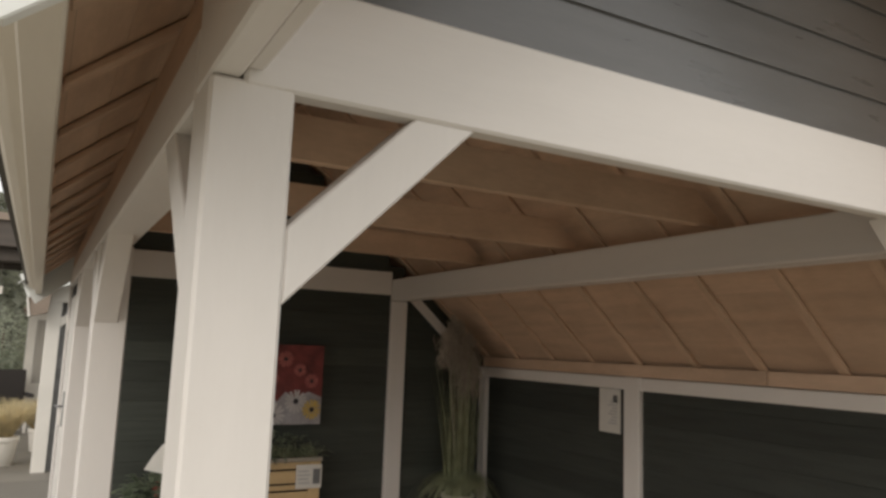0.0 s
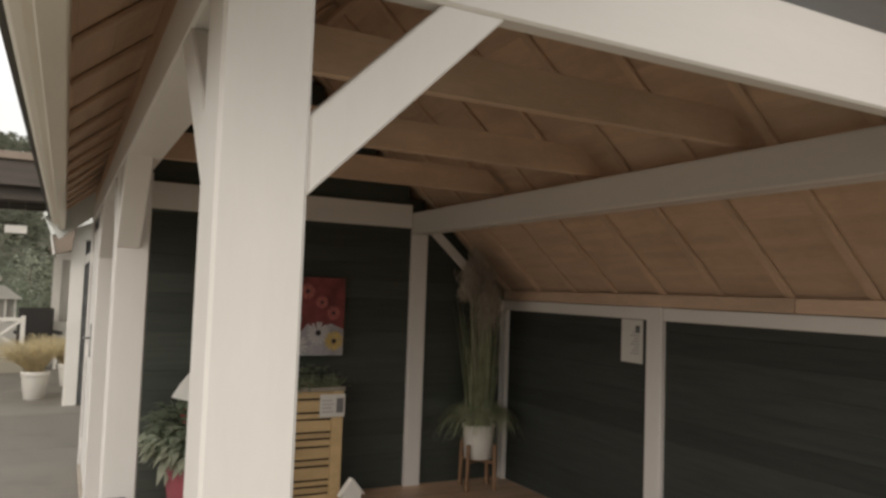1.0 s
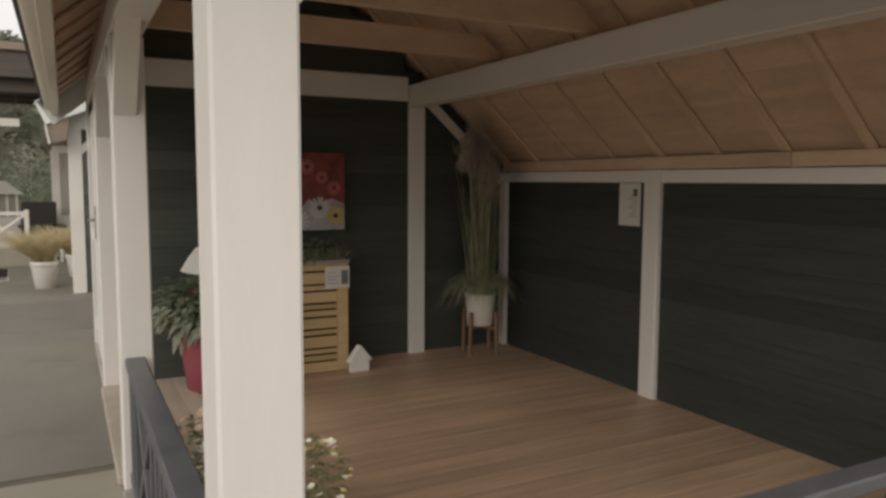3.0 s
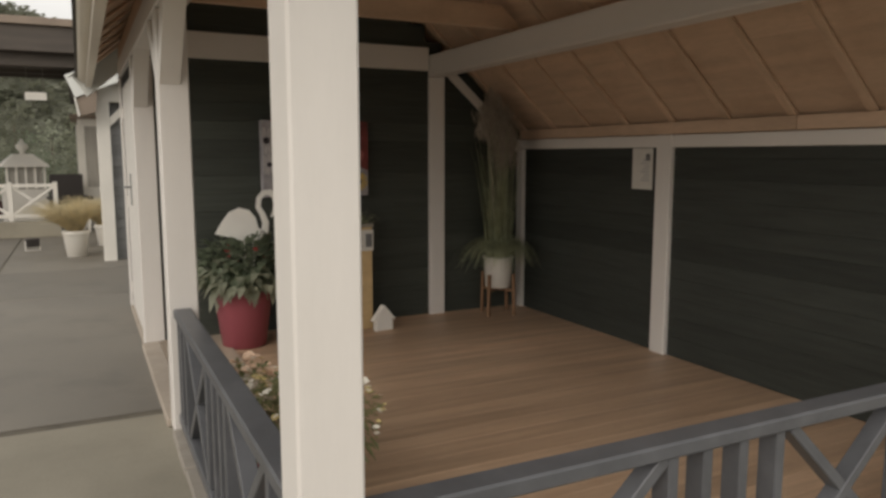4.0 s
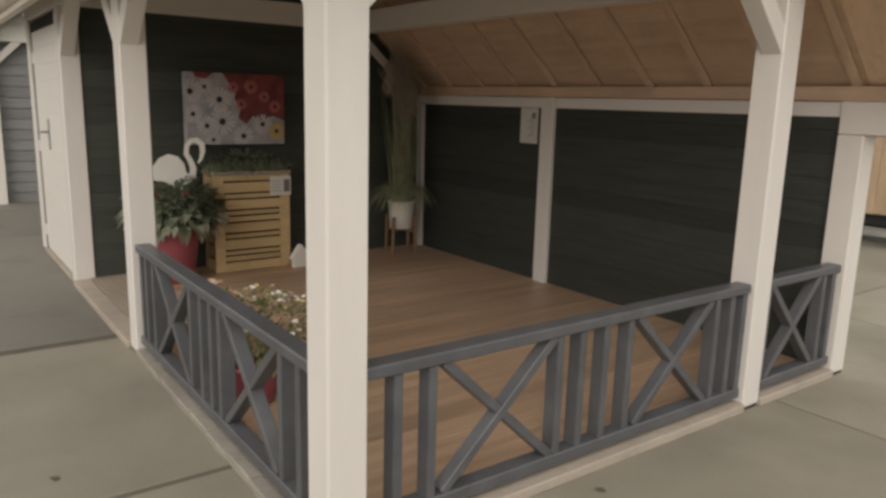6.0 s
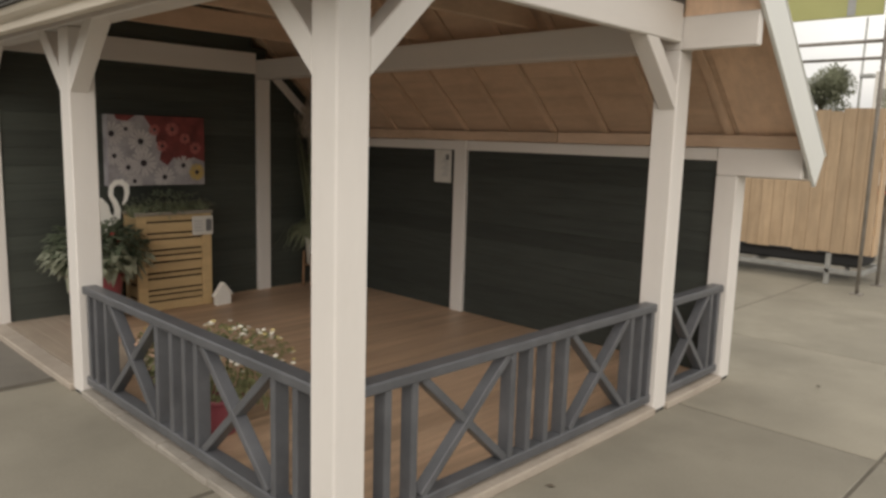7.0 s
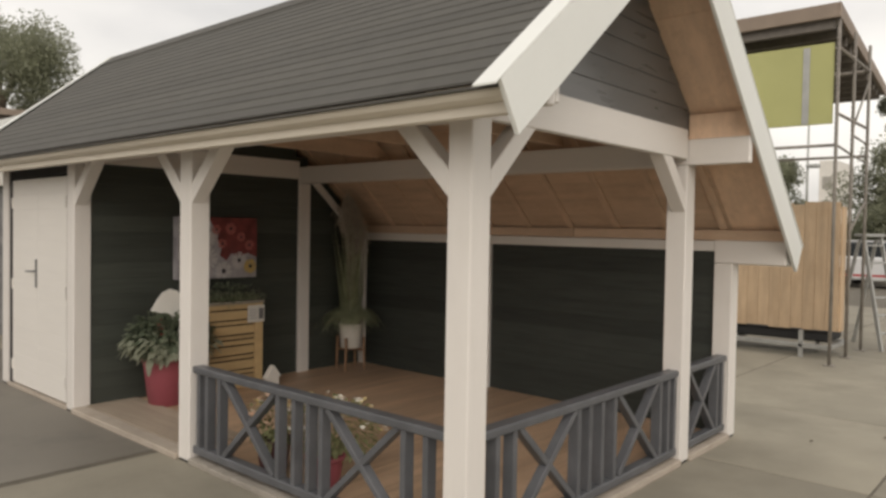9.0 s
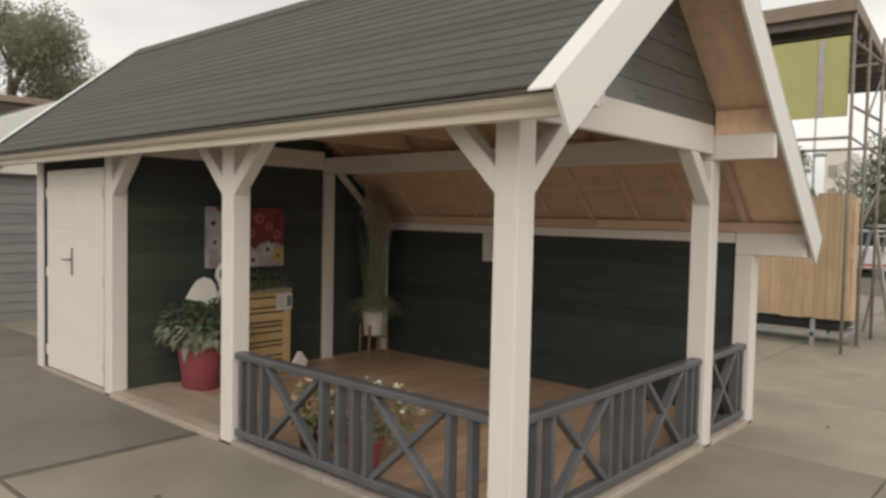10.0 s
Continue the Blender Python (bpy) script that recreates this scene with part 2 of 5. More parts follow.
# head beams: purlins run the whole length and show their sawn ends
part("purlin", box(0.001, S - 0.001, S + 0.002, 6.0, HEAD + 0.004, 2.248, 0.006), WHITE_Y, cabin)
part("blocking", box(0.012, 0.036, S + 0.004, 5.98, 2.250, 2.372, 0.002), PINE, cabin, "pine board over the eaves purlin")
part("purlin_end", box(0.001, 0.052, -0.395, S, HEAD + 0.016, 2.30, 0.006), WHITE_Y, cabin)
part("beam_end", box(0.0535, 0.086, -0.395, -0.006, HEAD + 0.03, 2.318, 0.006), WHITE_Y, cabin)
part("purlin", box(X1 + 0.001, X1 + S - 0.001, -0.004, 6.0, 2.064, 2.238, 0.006), WHITE_Y, cabin)
part("purlin_end", box(X1 + 0.001, X1 + 0.052, -0.412, -0.005, 2.064, 2.238, 0.006), WHITE_Y, cabin)
part("wall_plate", box(X2 + 0.001, X2 + S - 0.001, -0.390, S, 1.372, 1.55, 0.006), WHITE_Y, cabin)
part("wall_plate", box(X2 + 0.012, X2 + S - 0.001, S + 0.002, 5.98, 1.464, 1.546, 0.004), WHITE_Y, cabin)
part("gable_beam", box(0.054, X1 - 0.002, -0.004, 0.046, HEAD + 0.004, 2.304, 0.006), WHITE_X, cabin)
part("shed_beam", box(S + 0.003, X1 - 0.003, Y4 - 0.015, Y4 + S, HEAD + 0.01, 2.30, 0.006), WHITE_X, cabin)


def brace(corner, way, depth_way, run=0.37, cut=0.13, depth=0.10):
    """A knee brace from a post's face at `corner` (its lower end) up to the beam, 45 degrees."""
    c, w, d = Vector(corner), Vector(way), Vector(depth_way)
    up = Vector((0, 0, 1))
    lines = [c, c + w * run + up * run, c + w * (run - cut) + up * run, c + up * cut]
    return prism(lines, d * depth, 0.004)


ZB = 1.745
for c, w, d in (((S, 0.004, ZB), (1, 0, 0), (0, 1, 0)), ((X1, 0.004, ZB), (-1, 0, 0), (0, 1, 0)),
                ((0.004, S, ZB), (0, 1, 0), (1, 0, 0)), ((0.004, Y3, ZB), (0, -1, 0), (1, 0, 0)),
                ((0.004, Y3 + S, ZB), (0, 1, 0), (1, 0, 0)), ((0.004, Y4, ZB), (0, -1, 0), (1, 0, 0))):
    part("brace", brace(c, w, d), WHITE, cabin)

# rafters, collar ties and the boarded ceiling under the roof
for i in range(14):
    y = 0.055 + i * 0.46
    for x0, x1 in ((-0.207, RX), (RX, 3.40)):
        z0, z1 = roof_z(x0) - 0.05, roof_z(x1) - 0.05
        part("rafter", prism([(x0, y, z0), (x1, y, z1), (x1, y, z1 - 0.024), (x0, y, z0 - 0.024)], (0, 0.055, 0), 0.004), RAFTER, cabin)
for y0, y1 in ((-0.40, 1.42), (1.425, 4.26)):
    part("blocking", box(X2 + 0.004, X2 + 0.026, y0, y1, 1.552, 1.630, 0.002), PINE, cabin, "pine blocking board under the rafters")
part("blocking", box(X1 + 0.018, X1 + 0.042, -0.405, 0.002, 2.240, 2.405, 0.002), SOFFIT, cabin, "pale pine block over the purlin end")
for y in (1.06, 2.06, 3.06):
    part("collar_tie", prism([(0.03, y, 2.272), (2.42, y, 2.272), (2.42, y, 2.31), (2.28, y, 2.425), (0.17, y, 2.425), (0.03, y, 2.33)], (0, 0.045, 0), 0.002), RAFTER, cabin)

ceiling = part("roof_boarding", box(RX - 0.02, RX + 0.02, 0, 6.0, 3.30, 3.33, 0), PINE, cabin, "orange-brown pine ceiling boards")
for x0, x1 in ((-0.30, RX), (3.40, RX)):
    n = 15
    for i in range(n):
        a, b = x0 + (x1 - x0) * i / n, x0 + (x1 - x0) * (i + 0.994) / n
        za, zb = roof_z(a) - 0.026, roof_z(b) - 0.026
        part("board", prism([(a, 0.022, za), (b, 0.022, zb), (b, 0.022, zb - 0.02), (a, 0.022, za - 0.02)], (0, 6.40, 0), 0), PINE, ceiling)
for x0, x1 in ((-0.262, 0.42), (0.424, RX), (3.40, 2.55), (2.546, 1.80), (1.796, RX)):
    za, zb = roof_z(x0) - 0.026, roof_z(x1) - 0.026
    part("soffit_board", prism([(x0, ROOF_Y0 + 0.004, za), (x1, ROOF_Y0 + 0.004, zb), (x1, ROOF_Y0 + 0.004, zb - 0.02), (x0, ROOF_Y0 + 0.004, za - 0.02)], (0, 0.444, 0), 0.001), SOFFIT, ceiling, "pale pine soffit board")
roof = part("roof", prism([(X_EAVE + 0.02, ROOF_Y0 + 0.01, roof_z(X_EAVE + 0.02) - 0.008), (RX, ROOF_Y0 + 0.01, RZ - 0.008), (X_LOW - 0.02, ROOF_Y0 + 0.01, roof_z(X_LOW - 0.02) - 0.008),
                          (X_LOW - 0.02, ROOF_Y0 + 0.01, roof_z(X_LOW - 0.02) - 0.024), (RX, ROOF_Y0 + 0.01, RZ - 0.024), (X_EAVE + 0.02, ROOF_Y0 + 0.01, roof_z(X_EAVE + 0.02) - 0.024)],
                         (0, ROOF_Y1 - ROOF_Y0 - 0.02, 0), 0), SHINGLE, cabin, "grey felt shingle roof")
for x0, k in ((X_EAVE, 1), (X_LOW, -1)):
    n = 20
    step = (RX - x0) / n
    for i in range(n):
        a, b = x0 + step * i, x0 + step * (i + 1.25)
        if (b - RX) * k > 0:
            b = RX
        za, zb = roof_z(a) + 0.004, roof_z(b) - 0.004
        part("shingle_course", prism([(a, ROOF_Y0 + 0.015, za), (b, ROOF_Y0 + 0.015, zb), (b, ROOF_Y0 + 0.015, zb - 0.006), (a, ROOF_Y0 + 0.015, za - 0.010)], (0, ROOF_Y1 - ROOF_Y0 - 0.03, 0), 0), SHINGLE, roof)

# eaves boards
part("fascia", box(-0.263, -0.209, ROOF_Y0 + 0.001, ROOF_Y1 - 0.02, 2.047, 2.165, 0.004), CREAM, cabin)
part("gutter_board", prism([(x, ROOF_Y0 + 0.001, z) for x, z in ((-0.326, 2.146), (-0.326, 2.126), (-0.312, 2.106), (-0.290, 2.094), (-0.265, 2.091), (-0.265, 2.146))], (0, ROOF_Y1 - ROOF_Y0 - 0.02, 0), 0.002), CREAM, cabin)
part("fascia", box(3.405, 3.43, ROOF_Y0 + 0.02, ROOF_Y1 - 0.02, 1.36, 1.47, 0.004), WHITE_Y, cabin)

for y in (ROOF_Y0 + 0.0005, ROOF_Y1 - 0.0125):
    part("gutter_end", prism([(-0.328, y, 2.122), (-0.328, y, 2.149), (-0.24, y, 2.19), (-0.24, y, 2.046), (-0.266, y, 2.088)], (0, 0.012, 0), 0.001), CREAM, cabin)

part("drip_edge", box(-0.346, -0.3272, ROOF_Y0 + 0.01, ROOF_Y1 - 0.02, 2.134, 2.148, 0.002), SHINGLE, cabin, "dark felt drip edge")

# verge boards, cut square at the foot, with a cap laid over the roof's edge
for y in (ROOF_Y0 - 0.022, ROOF_Y1):
    for x0, k, s, lift in ((-0.378, KL, 1, 0.018), (3.425, KR, -1, -0.008)):
        drop = 0.292
        foot = (x0 + s * 0.12, y, roof_z(x0) + lift + k * 0.12 - drop)
        part("verge_board", prism([(x0, y, roof_z(x0) + lift), (RX, y, RZ + 0.018), (RX, y, RZ + 0.018 - drop), foot], (0, 0.022, 0), 0.002), VERGE_WHITE, cabin)
        y0 = y if y < 0 else y - 0.09
        part("verge_cap", prism([(x0 - s * 0.03, y0, roof_z(x0 - s * 0.03) + 0.019), (RX, y0, RZ + 0.019), (RX, y0, RZ + 0.03), (x0 - s * 0.03, y0, roof_z(x0 - s * 0.03) + 0.03)], (0, 0.112, 0), 0.002), VERGE_WHITE, cabin)
part("ridge_cap", prism([(RX - 0.12, ROOF_Y0 + 0.02, roof_z(RX - 0.12) + 0.014), (RX, ROOF_Y0 + 0.02, RZ + 0.022), (RX + 0.12, ROOF_Y0 + 0.02, roof_z(RX + 0.12) + 0.014), (RX + 0.12, ROOF_Y0 + 0.02, roof_z(RX + 0.12) + 0.004), (RX, ROOF_Y0 + 0.02, RZ + 0.01), (RX - 0.12, ROOF_Y0 + 0.02, roof_z(RX - 0.12) + 0.004)], (0, ROOF_Y1 - ROOF_Y0 - 0.04, 0), 0), SHINGLE, cabin)

# walls
gable_wall = part("gable_wall", prism([(0.03, 0.03, 2.28), (2.47, 0.03, 2.28), (RX, 0.03, RZ - 0.06)], (0, 0.02, 0), 0), DARK_X, cabin, "dark grey stained weatherboards")
z, h = 2.302, 0.140
while z < RZ - 0.1:
    z1 = min(z + h + 0.012, RZ - 0.06)
    xs = [(RX - (RZ - q - 0.05) / KL, RX + (RZ - q - 0.05) / KR) for q in (z, z1)]
    part("board", prism([(xs[0][0], 0.008, z), (xs[0][1], 0.008, z), (xs[1][1], 0.016, z1), (xs[1][0], 0.016, z1)], (0, 0.012, 0), 0), GABLE, gable_wall)
    z += h
shed_wall = part("shed_wall", box(0.03, X2 + S, Y4 + 0.06, Y4 + 0.1, 0.03, 2.2, 0), DARK_X, cabin, "black stained horizontal boards")
gable_top = part("shed_gable", prism([(0.05, Y4 + 0.06, 2.2), (2.9, Y4 + 0.06, 1.8), (RX, Y4 + 0.06, RZ - 0.07)], (0, 0.03, 0), 0), DARK_X, cabin, "black stained boards above the shed beam")
z = FLOOR
while z < 3.3:
    z1 = z + 0.1352
    lo, hi = 0.145, X2 + 0.05
    top_lim = (RZ - z1 - 0.06)
    hi = min(hi, RX + top_lim / KR)
    if z > 2.1:
        lo = max(0.02, RX - top_lim / KL)
    if hi - lo > 0.1:
        part("board", prism([(lo, Y4 + 0.016, z), (lo, Y4 + 0.0185, z1), (lo, Y4 + 0.045, z1), (lo, Y4 + 0.045, z)], (hi - lo, 0, 0), 0.0012), DARK_X, shed_wall)
    z += 0.136
side_wall = part("side_wall", box(X2 + 0.07, X2 + 0.11, S, 5.98, 0.02, 1.48, 0), SHADED_DARK_Y, cabin, "black stained horizontal boards")
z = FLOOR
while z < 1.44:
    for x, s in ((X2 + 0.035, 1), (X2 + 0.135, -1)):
        part("board", prism([(x, S + 0.003, z), (x + s * 0.002, S + 0.003, min(z + 0.1352, 1.466)), (x + s * 0.03, S + 0.003, min(z + 0.1352, 1.466)), (x + s * 0.03, S + 0.003, z)], (0, 5.83, 0), 0.0012), SHADED_DARK_Y, side_wall)
    z += 0.136
part("rake_trim", prism([(X1 + S, Y4 - 0.012, roof_z(X1 + S) - 0.19), (X2 + 0.02, Y4 - 0.012, roof_z(X2 + 0.02) - 0.19), (X2 + 0.02, Y4 - 0.012, roof_z(X2 + 0.02) - 0.29), (X1 + S, Y4 - 0.012, roof_z(X1 + S) - 0.29)], (0, 0.02, 0), 0.002), WHITE, cabin)
back_wall = part("back_wall", box(0.02, X2 + S, 5.99, 6.03, 0.0, 2.2, 0), DARK_X, cabin)
part("back_gable", prism([(0.02, 5.99, 2.2), (2.6, 5.99, 2.2), (RX, 5.99, RZ - 0.07)], (0, 0.03, 0), 0), DARK_X, cabin)
door_wall = part("door_wall", box(0.07, 0.10, Y4 + S, Y5, 0.0, 2.1, 0), BLACKISH, cabin)

# double door, boarded
for k, (y0, y1) in enumerate(((Y4 + S + 0.055, 5.1145), (5.1158, Y5 - 0.085))):
    leaf = part("door_leaf", box(0.03, 0.065, y0, y1, 0.05, 2.0, 0.003), DOOR_WHITE, cabin, "white painted boarded door leaf")
    z = 0.05
    while z < 1.95:
        part("board", box(0.018, 0.032, y0 + 0.001, y1 - 0.001, z + 0.0003, min(z + 0.1385, 2.0), 0.0014), DOOR_WHITE, leaf)
        z += 0.139
    for z in (0.22, 1.0, 1.78):
        yh = y0 + 0.012 if k == 0 else y1 - 0.012
        part("hinge", box(0.006, 0.02, yh - 0.012, yh + 0.012, z - 0.05, z + 0.05, 0.003), DOOR_WHITE, leaf)
    if k == 1:
        bm = box(0.008, 0.02, y0 + 0.02, y0 + 0.055, 1.0, 1.26, 0.004)
        add_tube(bm, [(0.01, y0 + 0.037, 1.15), (-0.03, y0 + 0.037, 1.15), (-0.035, y0 + 0.05, 1.15), (-0.035, y0 + 0.15, 1.145)], [0.009] * 4, 8)
        part("door_handle", bm, STEEL, leaf, "dull steel lever handle on a long plate")
part("door_frame", box(0.02, 0.068, Y4 + S + 0.003, Y4 + S + 0.028, 0.02, 2.09, 0.003), BLACKISH, cabin)
part("door_frame", box(0.02, 0.068, Y5 - 0.07, Y5 - 0.003, 0.02, 2.09, 0.003), BLACKISH, cabin)
part("door_frame", box(0.022, 0.068, Y4 + S + 0.03, Y5 - 0.072, 2.012, 2.09, 0.003), BLACKISH, cabin)
part("door_step", box(-0.005, 0.1, Y4 + S + 0.003, Y5 - 0.003, 0.0, 0.035, 0.004), SILLWOOD, cabin)

# deck and sills
deck = part("deck", box(0.1, X2 + 0.03, 0.1, Y4 + 0.01, 0.0, FLOOR - 0.026, 0), BLACKISH, cabin, "oiled brown deck of planks")
plank = mesh_of("plank", box(0.105, X2 + 0.032, 0, 0.1401, FLOOR - 0.025, FLOOR, 0.0016), DECK)
for i in range(30):
    piece("plank", plank, deck, pose(0, 0.105 + i * 0.1405, 0))
# pale boards added over the planks; their colour imitates sky light at the open edge
for i in range(4):
    part("threshold_board", box(0.105 + i * 0.112, 0.2164 + i * 0.112, Y3 + S + 0.02, Y4 + 0.005, FLOOR + 0.001, FLOOR + 0.014, 0.0014), SKYLIT_DECK, cabin, "deck board in the open bay, sky light put into its pale colour")
for x0, x1, y0, y1 in ((S + 0.003, X1 - 0.003, -0.016, 0.102), (X1 + S + 0.003, X2 - 0.003, -0.016, 0.102),
                       (-0.02, 0.102, Y3 + S + 0.003, Y4 - 0.003)):
    part("sill", box(x0, x1, y0, y1, 0.0, 0.046, 0.005), SILLWOOD, cabin)
for i in range(9):
    y0 = S + 0.003 + i * 0.2502
    part("sill_block", box(-0.012 - 0.004 * (i % 2), 0.102, y0, y0 + 0.246, 0.0, 0.036 + 0.003 * (i % 3), 0.005), SILLSTONE, cabin, "grey weathered block under the railing")


def railing(p, q, slats, crosses, inward):
    """A railing between two posts; slats and crosses by their distance from p."""
    p, q, inw = Vector(p), Vector(q), Vector(inward)
    d = (q - p).normalized()
    up = Vector((0, 0, 1))
    a, b = p + d * 0.002, q - d * 0.002
    m = inw * 0.062
    rail = part("railing", bar(a + m + up * 0.634, b + m + up * 0.634, 0.045, 0.085, inw, 0.006), RAILGREY, cabin, "anthracite painted railing with crosses")
    part("bottom_rail", bar(a + m + up * 0.094, b + m + up * 0.094, 0.05, 0.075, inw, 0.005), RAILGREY, rail)
    for s in slats:
        c = p + d * s + m
        part("baluster", bar(c + up * 0.118, c + up * 0.61, 0.036, 0.066, inw, 0.003), RAILGREY, rail)
    for s0, s1 in crosses:
        for k, (za, zb) in enumerate(((0.118, 0.61), (0.61, 0.118))):
            off = inw * (0.060 + 0.003 * k)
            part("cross_bar", bar(p + d * s0 + off + up * za, p + d * s1 + off + up * zb, 0.036, 0.058, inw, 0.003), RAILGREY, rail)
    return rail


railing((S, 0, 0), (X1, 0, 0), (0.135, 0.275, 0.885, 1.01, 1.15, 1.30, 1.92, 2.04, 2.14), ((0.33, 0.86), (1.36, 1.88)), (0, 1, 0))
railing((X1 + S, 0, 0), (X2, 0, 0), (0.05, 0.60, 0.70), ((0.09, 0.56),), (0, 1, 0))
railing((0, S, 0), (0, Y3, 0), (0.14, 0.29, 0.925, 1.04, 1.17, 1.325, 1.955, 2.10, 2.20), ((0.34, 0.88), (1.37, 1.91)), (1, 0, 0))

# ---- plants ----
LEAF = material("green_leaf", (0.20, 0.235, 0.16), 0.5, 0.4, 14, bump=0.1)
LEAF_PALE = material("silvery_leaf", (0.34, 0.36, 0.27), 0.55, 0.35, 14, bump=0.1)
GRASS = material("green_grass_blade", (0.46, 0.50, 0.33), 0.55, 0.35, 10, bump=0.05)
REED = material("olive_reed", (0.38, 0.40, 0.25), 0.6, 0.35, 10, bump=0.05)
STRAW = material("straw_grass", (0.66, 0.57, 0.36), 0.6, 0.3, 10, bump=0.05)
PLUME = material("grey_plume", (0.38, 0.33, 0.265), 0.8, 0.3, 20, bump=0.1)
YELLOWISH = material("yellow_green_leaf", (0.27, 0.285, 0.145), 0.55, 0.35, 14, bump=0.05)
# both tree colours are lifted above real leaves to put distance haze in them
TREE_LEAF = material("hazed_tree_foliage", (0.29, 0.30, 0.21), 0.7, 0.25, 0.9, bump=0.05, fine=9)
TREE_DARK = material("hazed_dark_foliage", (0.22, 0.225, 0.165), 0.7, 0.25, 0.9, bump=0.05, fine=9)


def leafy(m, share):
    """Lets part of the light through thin leaves."""
    n, l = m.node_tree.nodes, m.node_tree.links
    b = n["Principled BSDF"]
    thin = n.new("ShaderNodeBsdfTranslucent")
    l.new(b.inputs["Base Color"].links[0].from_socket, thin.inputs["Color"])
    mix = n.new("ShaderNodeMixShader")
    mix.inputs[0].default_value = share
    l.new(b.outputs[0], mix.inputs[1])
    l.new(thin.outputs[0], mix.inputs[2])
    l.new(mix.outputs[0], n["Material Output"].inputs["Surface"])


for m in (LEAF, LEAF_PALE, GRASS, REED, STRAW, YELLOWISH, TREE_LEAF, TREE_DARK):
    leafy(m, 0.5)
BARK = material("bark", (0.11, 0.085, 0.06), 0.85, 0.3, 8, (1, 1, 0.3), 0.6)
PETAL_WHITE = material("white_petal", (0.80, 0.76, 0.66), 0.6, 0.1, 20, bump=0)
PETAL_YELLOW = material("yellow_petal", (0.62, 0.50, 0.22), 0.6, 0.15, 20, bump=0)
PETAL_RED = material("red_petal", (0.50, 0.04, 0.045), 0.6, 0.2, 20, bump=0)
PETAL_PEACH = material("peach_petal", (0.70, 0.50, 0.36), 0.6, 0.2, 20, bump=0)
RED_POT = material("crimson_plastic", (0.30, 0.072, 0.092), 0.5, 0.08, 4, bump=0.05)
MAROON_POT = material("maroon_plastic", (0.07, 0.018, 0.02), 0.4, 0.1, 4, bump=0.05)
WHITE_POT = material("white_glazed_pot", (0.72, 0.69, 0.63), 0.35, 0.05, 4, bump=0.04)
SOIL = material("potting_soil", (0.03, 0.022, 0.016), 0.95, 0.3, 30, bump=0.6)
STANDWOOD = material("warm_stand_wood", (0.23, 0.13, 0.07), 0.5, 0.2, 6, (4, 4, 0.6), 0.2)
CRATEWOOD = material("crate_pine", (0.50, 0.36, 0.185), 0.6, 0.16, 4, (0.6, 4, 4), 0.2, 45, piece=0.13, stain=0.25, stain_colour=(0.33, 0.2, 0.09), stain_scale=6)
PAPER = material("paper", (0.62, 0.60, 0.55), 0.7, 0.05, 5, bump=0.03)
PRINT = material("printed_grey", (0.16, 0.16, 0.16), 0.7, 0.1, bump=0)
ORNAMENT = material("white_sheet_ornament", (0.80, 0.78, 0.73), 0.5, 0.05, 6, bump=0.05)


def add_leaf(bm, base, way, length, width, droop=0.3, side=None):
    """A pointed leaf of four faces, folded on its rib and drooping to its tip."""
    base, d = Vector(base), Vector(way).normalized()
    s = d.cross(Vector((0, 0, 1)))
    s = s.normalized() if s.length > 0.05 else Vector((1, 0, 0))
    up = s.cross(d)
    pts = []
    for t, w in ((0, 0.12), (0.45, 1.0), (1.0, 0.05)):
        c = base + d * (length * t) - Vector((0, 0, droop * length * t * t))
        pts.append((bm.verts.new(c - s * (width * w / 2) + up * (0.12 * width * w)), bm.verts.new(c), bm.verts.new(c + s * (width * w / 2) + up * (0.12 * width * w))))
    for a, b in zip(pts, pts[1:]):
        for k in (0, 1):
            bm.faces.new((a[k], a[k + 1], b[k + 1], b[k]))


def add_blade(bm, base, way, length, width, droop, n=4):
    """A long grass blade that bends over under its weight."""
    base, d = Vector(base), Vector(way).normalized()
    s = d.cross(Vector((0, 0, 1)))
    s = s.normalized() if s.length > 0.02 else Vector((1, 0, 0))
    s = (s + d.cross(s) * random.uniform(-0.8, 0.8)).normalized()
    last = None
    for i in range(n + 1):
        t = i / n
        c = base + d * (length * t) - Vector((0, 0, droop * length * t * t * t))
        out = Vector((d.x, d.y, 0)) * (droop * 0.45 * length * t * t)
        w = width * (1 - 0.85 * t) / 2
        pair = (bm.verts.new(c + out - s * w), bm.verts.new(c + out + s * w))
        if last:
            bm.faces.new((last[0], last[1], pair[1], pair[0]))
        last = pair


def leaf_bush(centre, radii, n, size, seed, hollow=0.35, droop=0.4, broad=0.55):
    rnd = random.Random(seed)
    bm = bmesh.new()
    c = Vector(centre)
    for _ in range(n):
        v = Vector((rnd.gauss(0, 1), rnd.gauss(0, 1), rnd.gauss(0, 1))).normalized()
        r = hollow + (1 - hollow) * rnd.random() ** 0.6
        p = c + Vector((v.x * radii[0], v.y * radii[1], v.z * radii[2])) * r
        w = (v + Vector((rnd.uniform(-.6, .6), rnd.uniform(-.6, .6), rnd.uniform(-.3, .6))))
        k = rnd.uniform(0.6, 1.25)
        add_leaf(bm, p, w, size * k, size * k * broad, droop)
    return bm


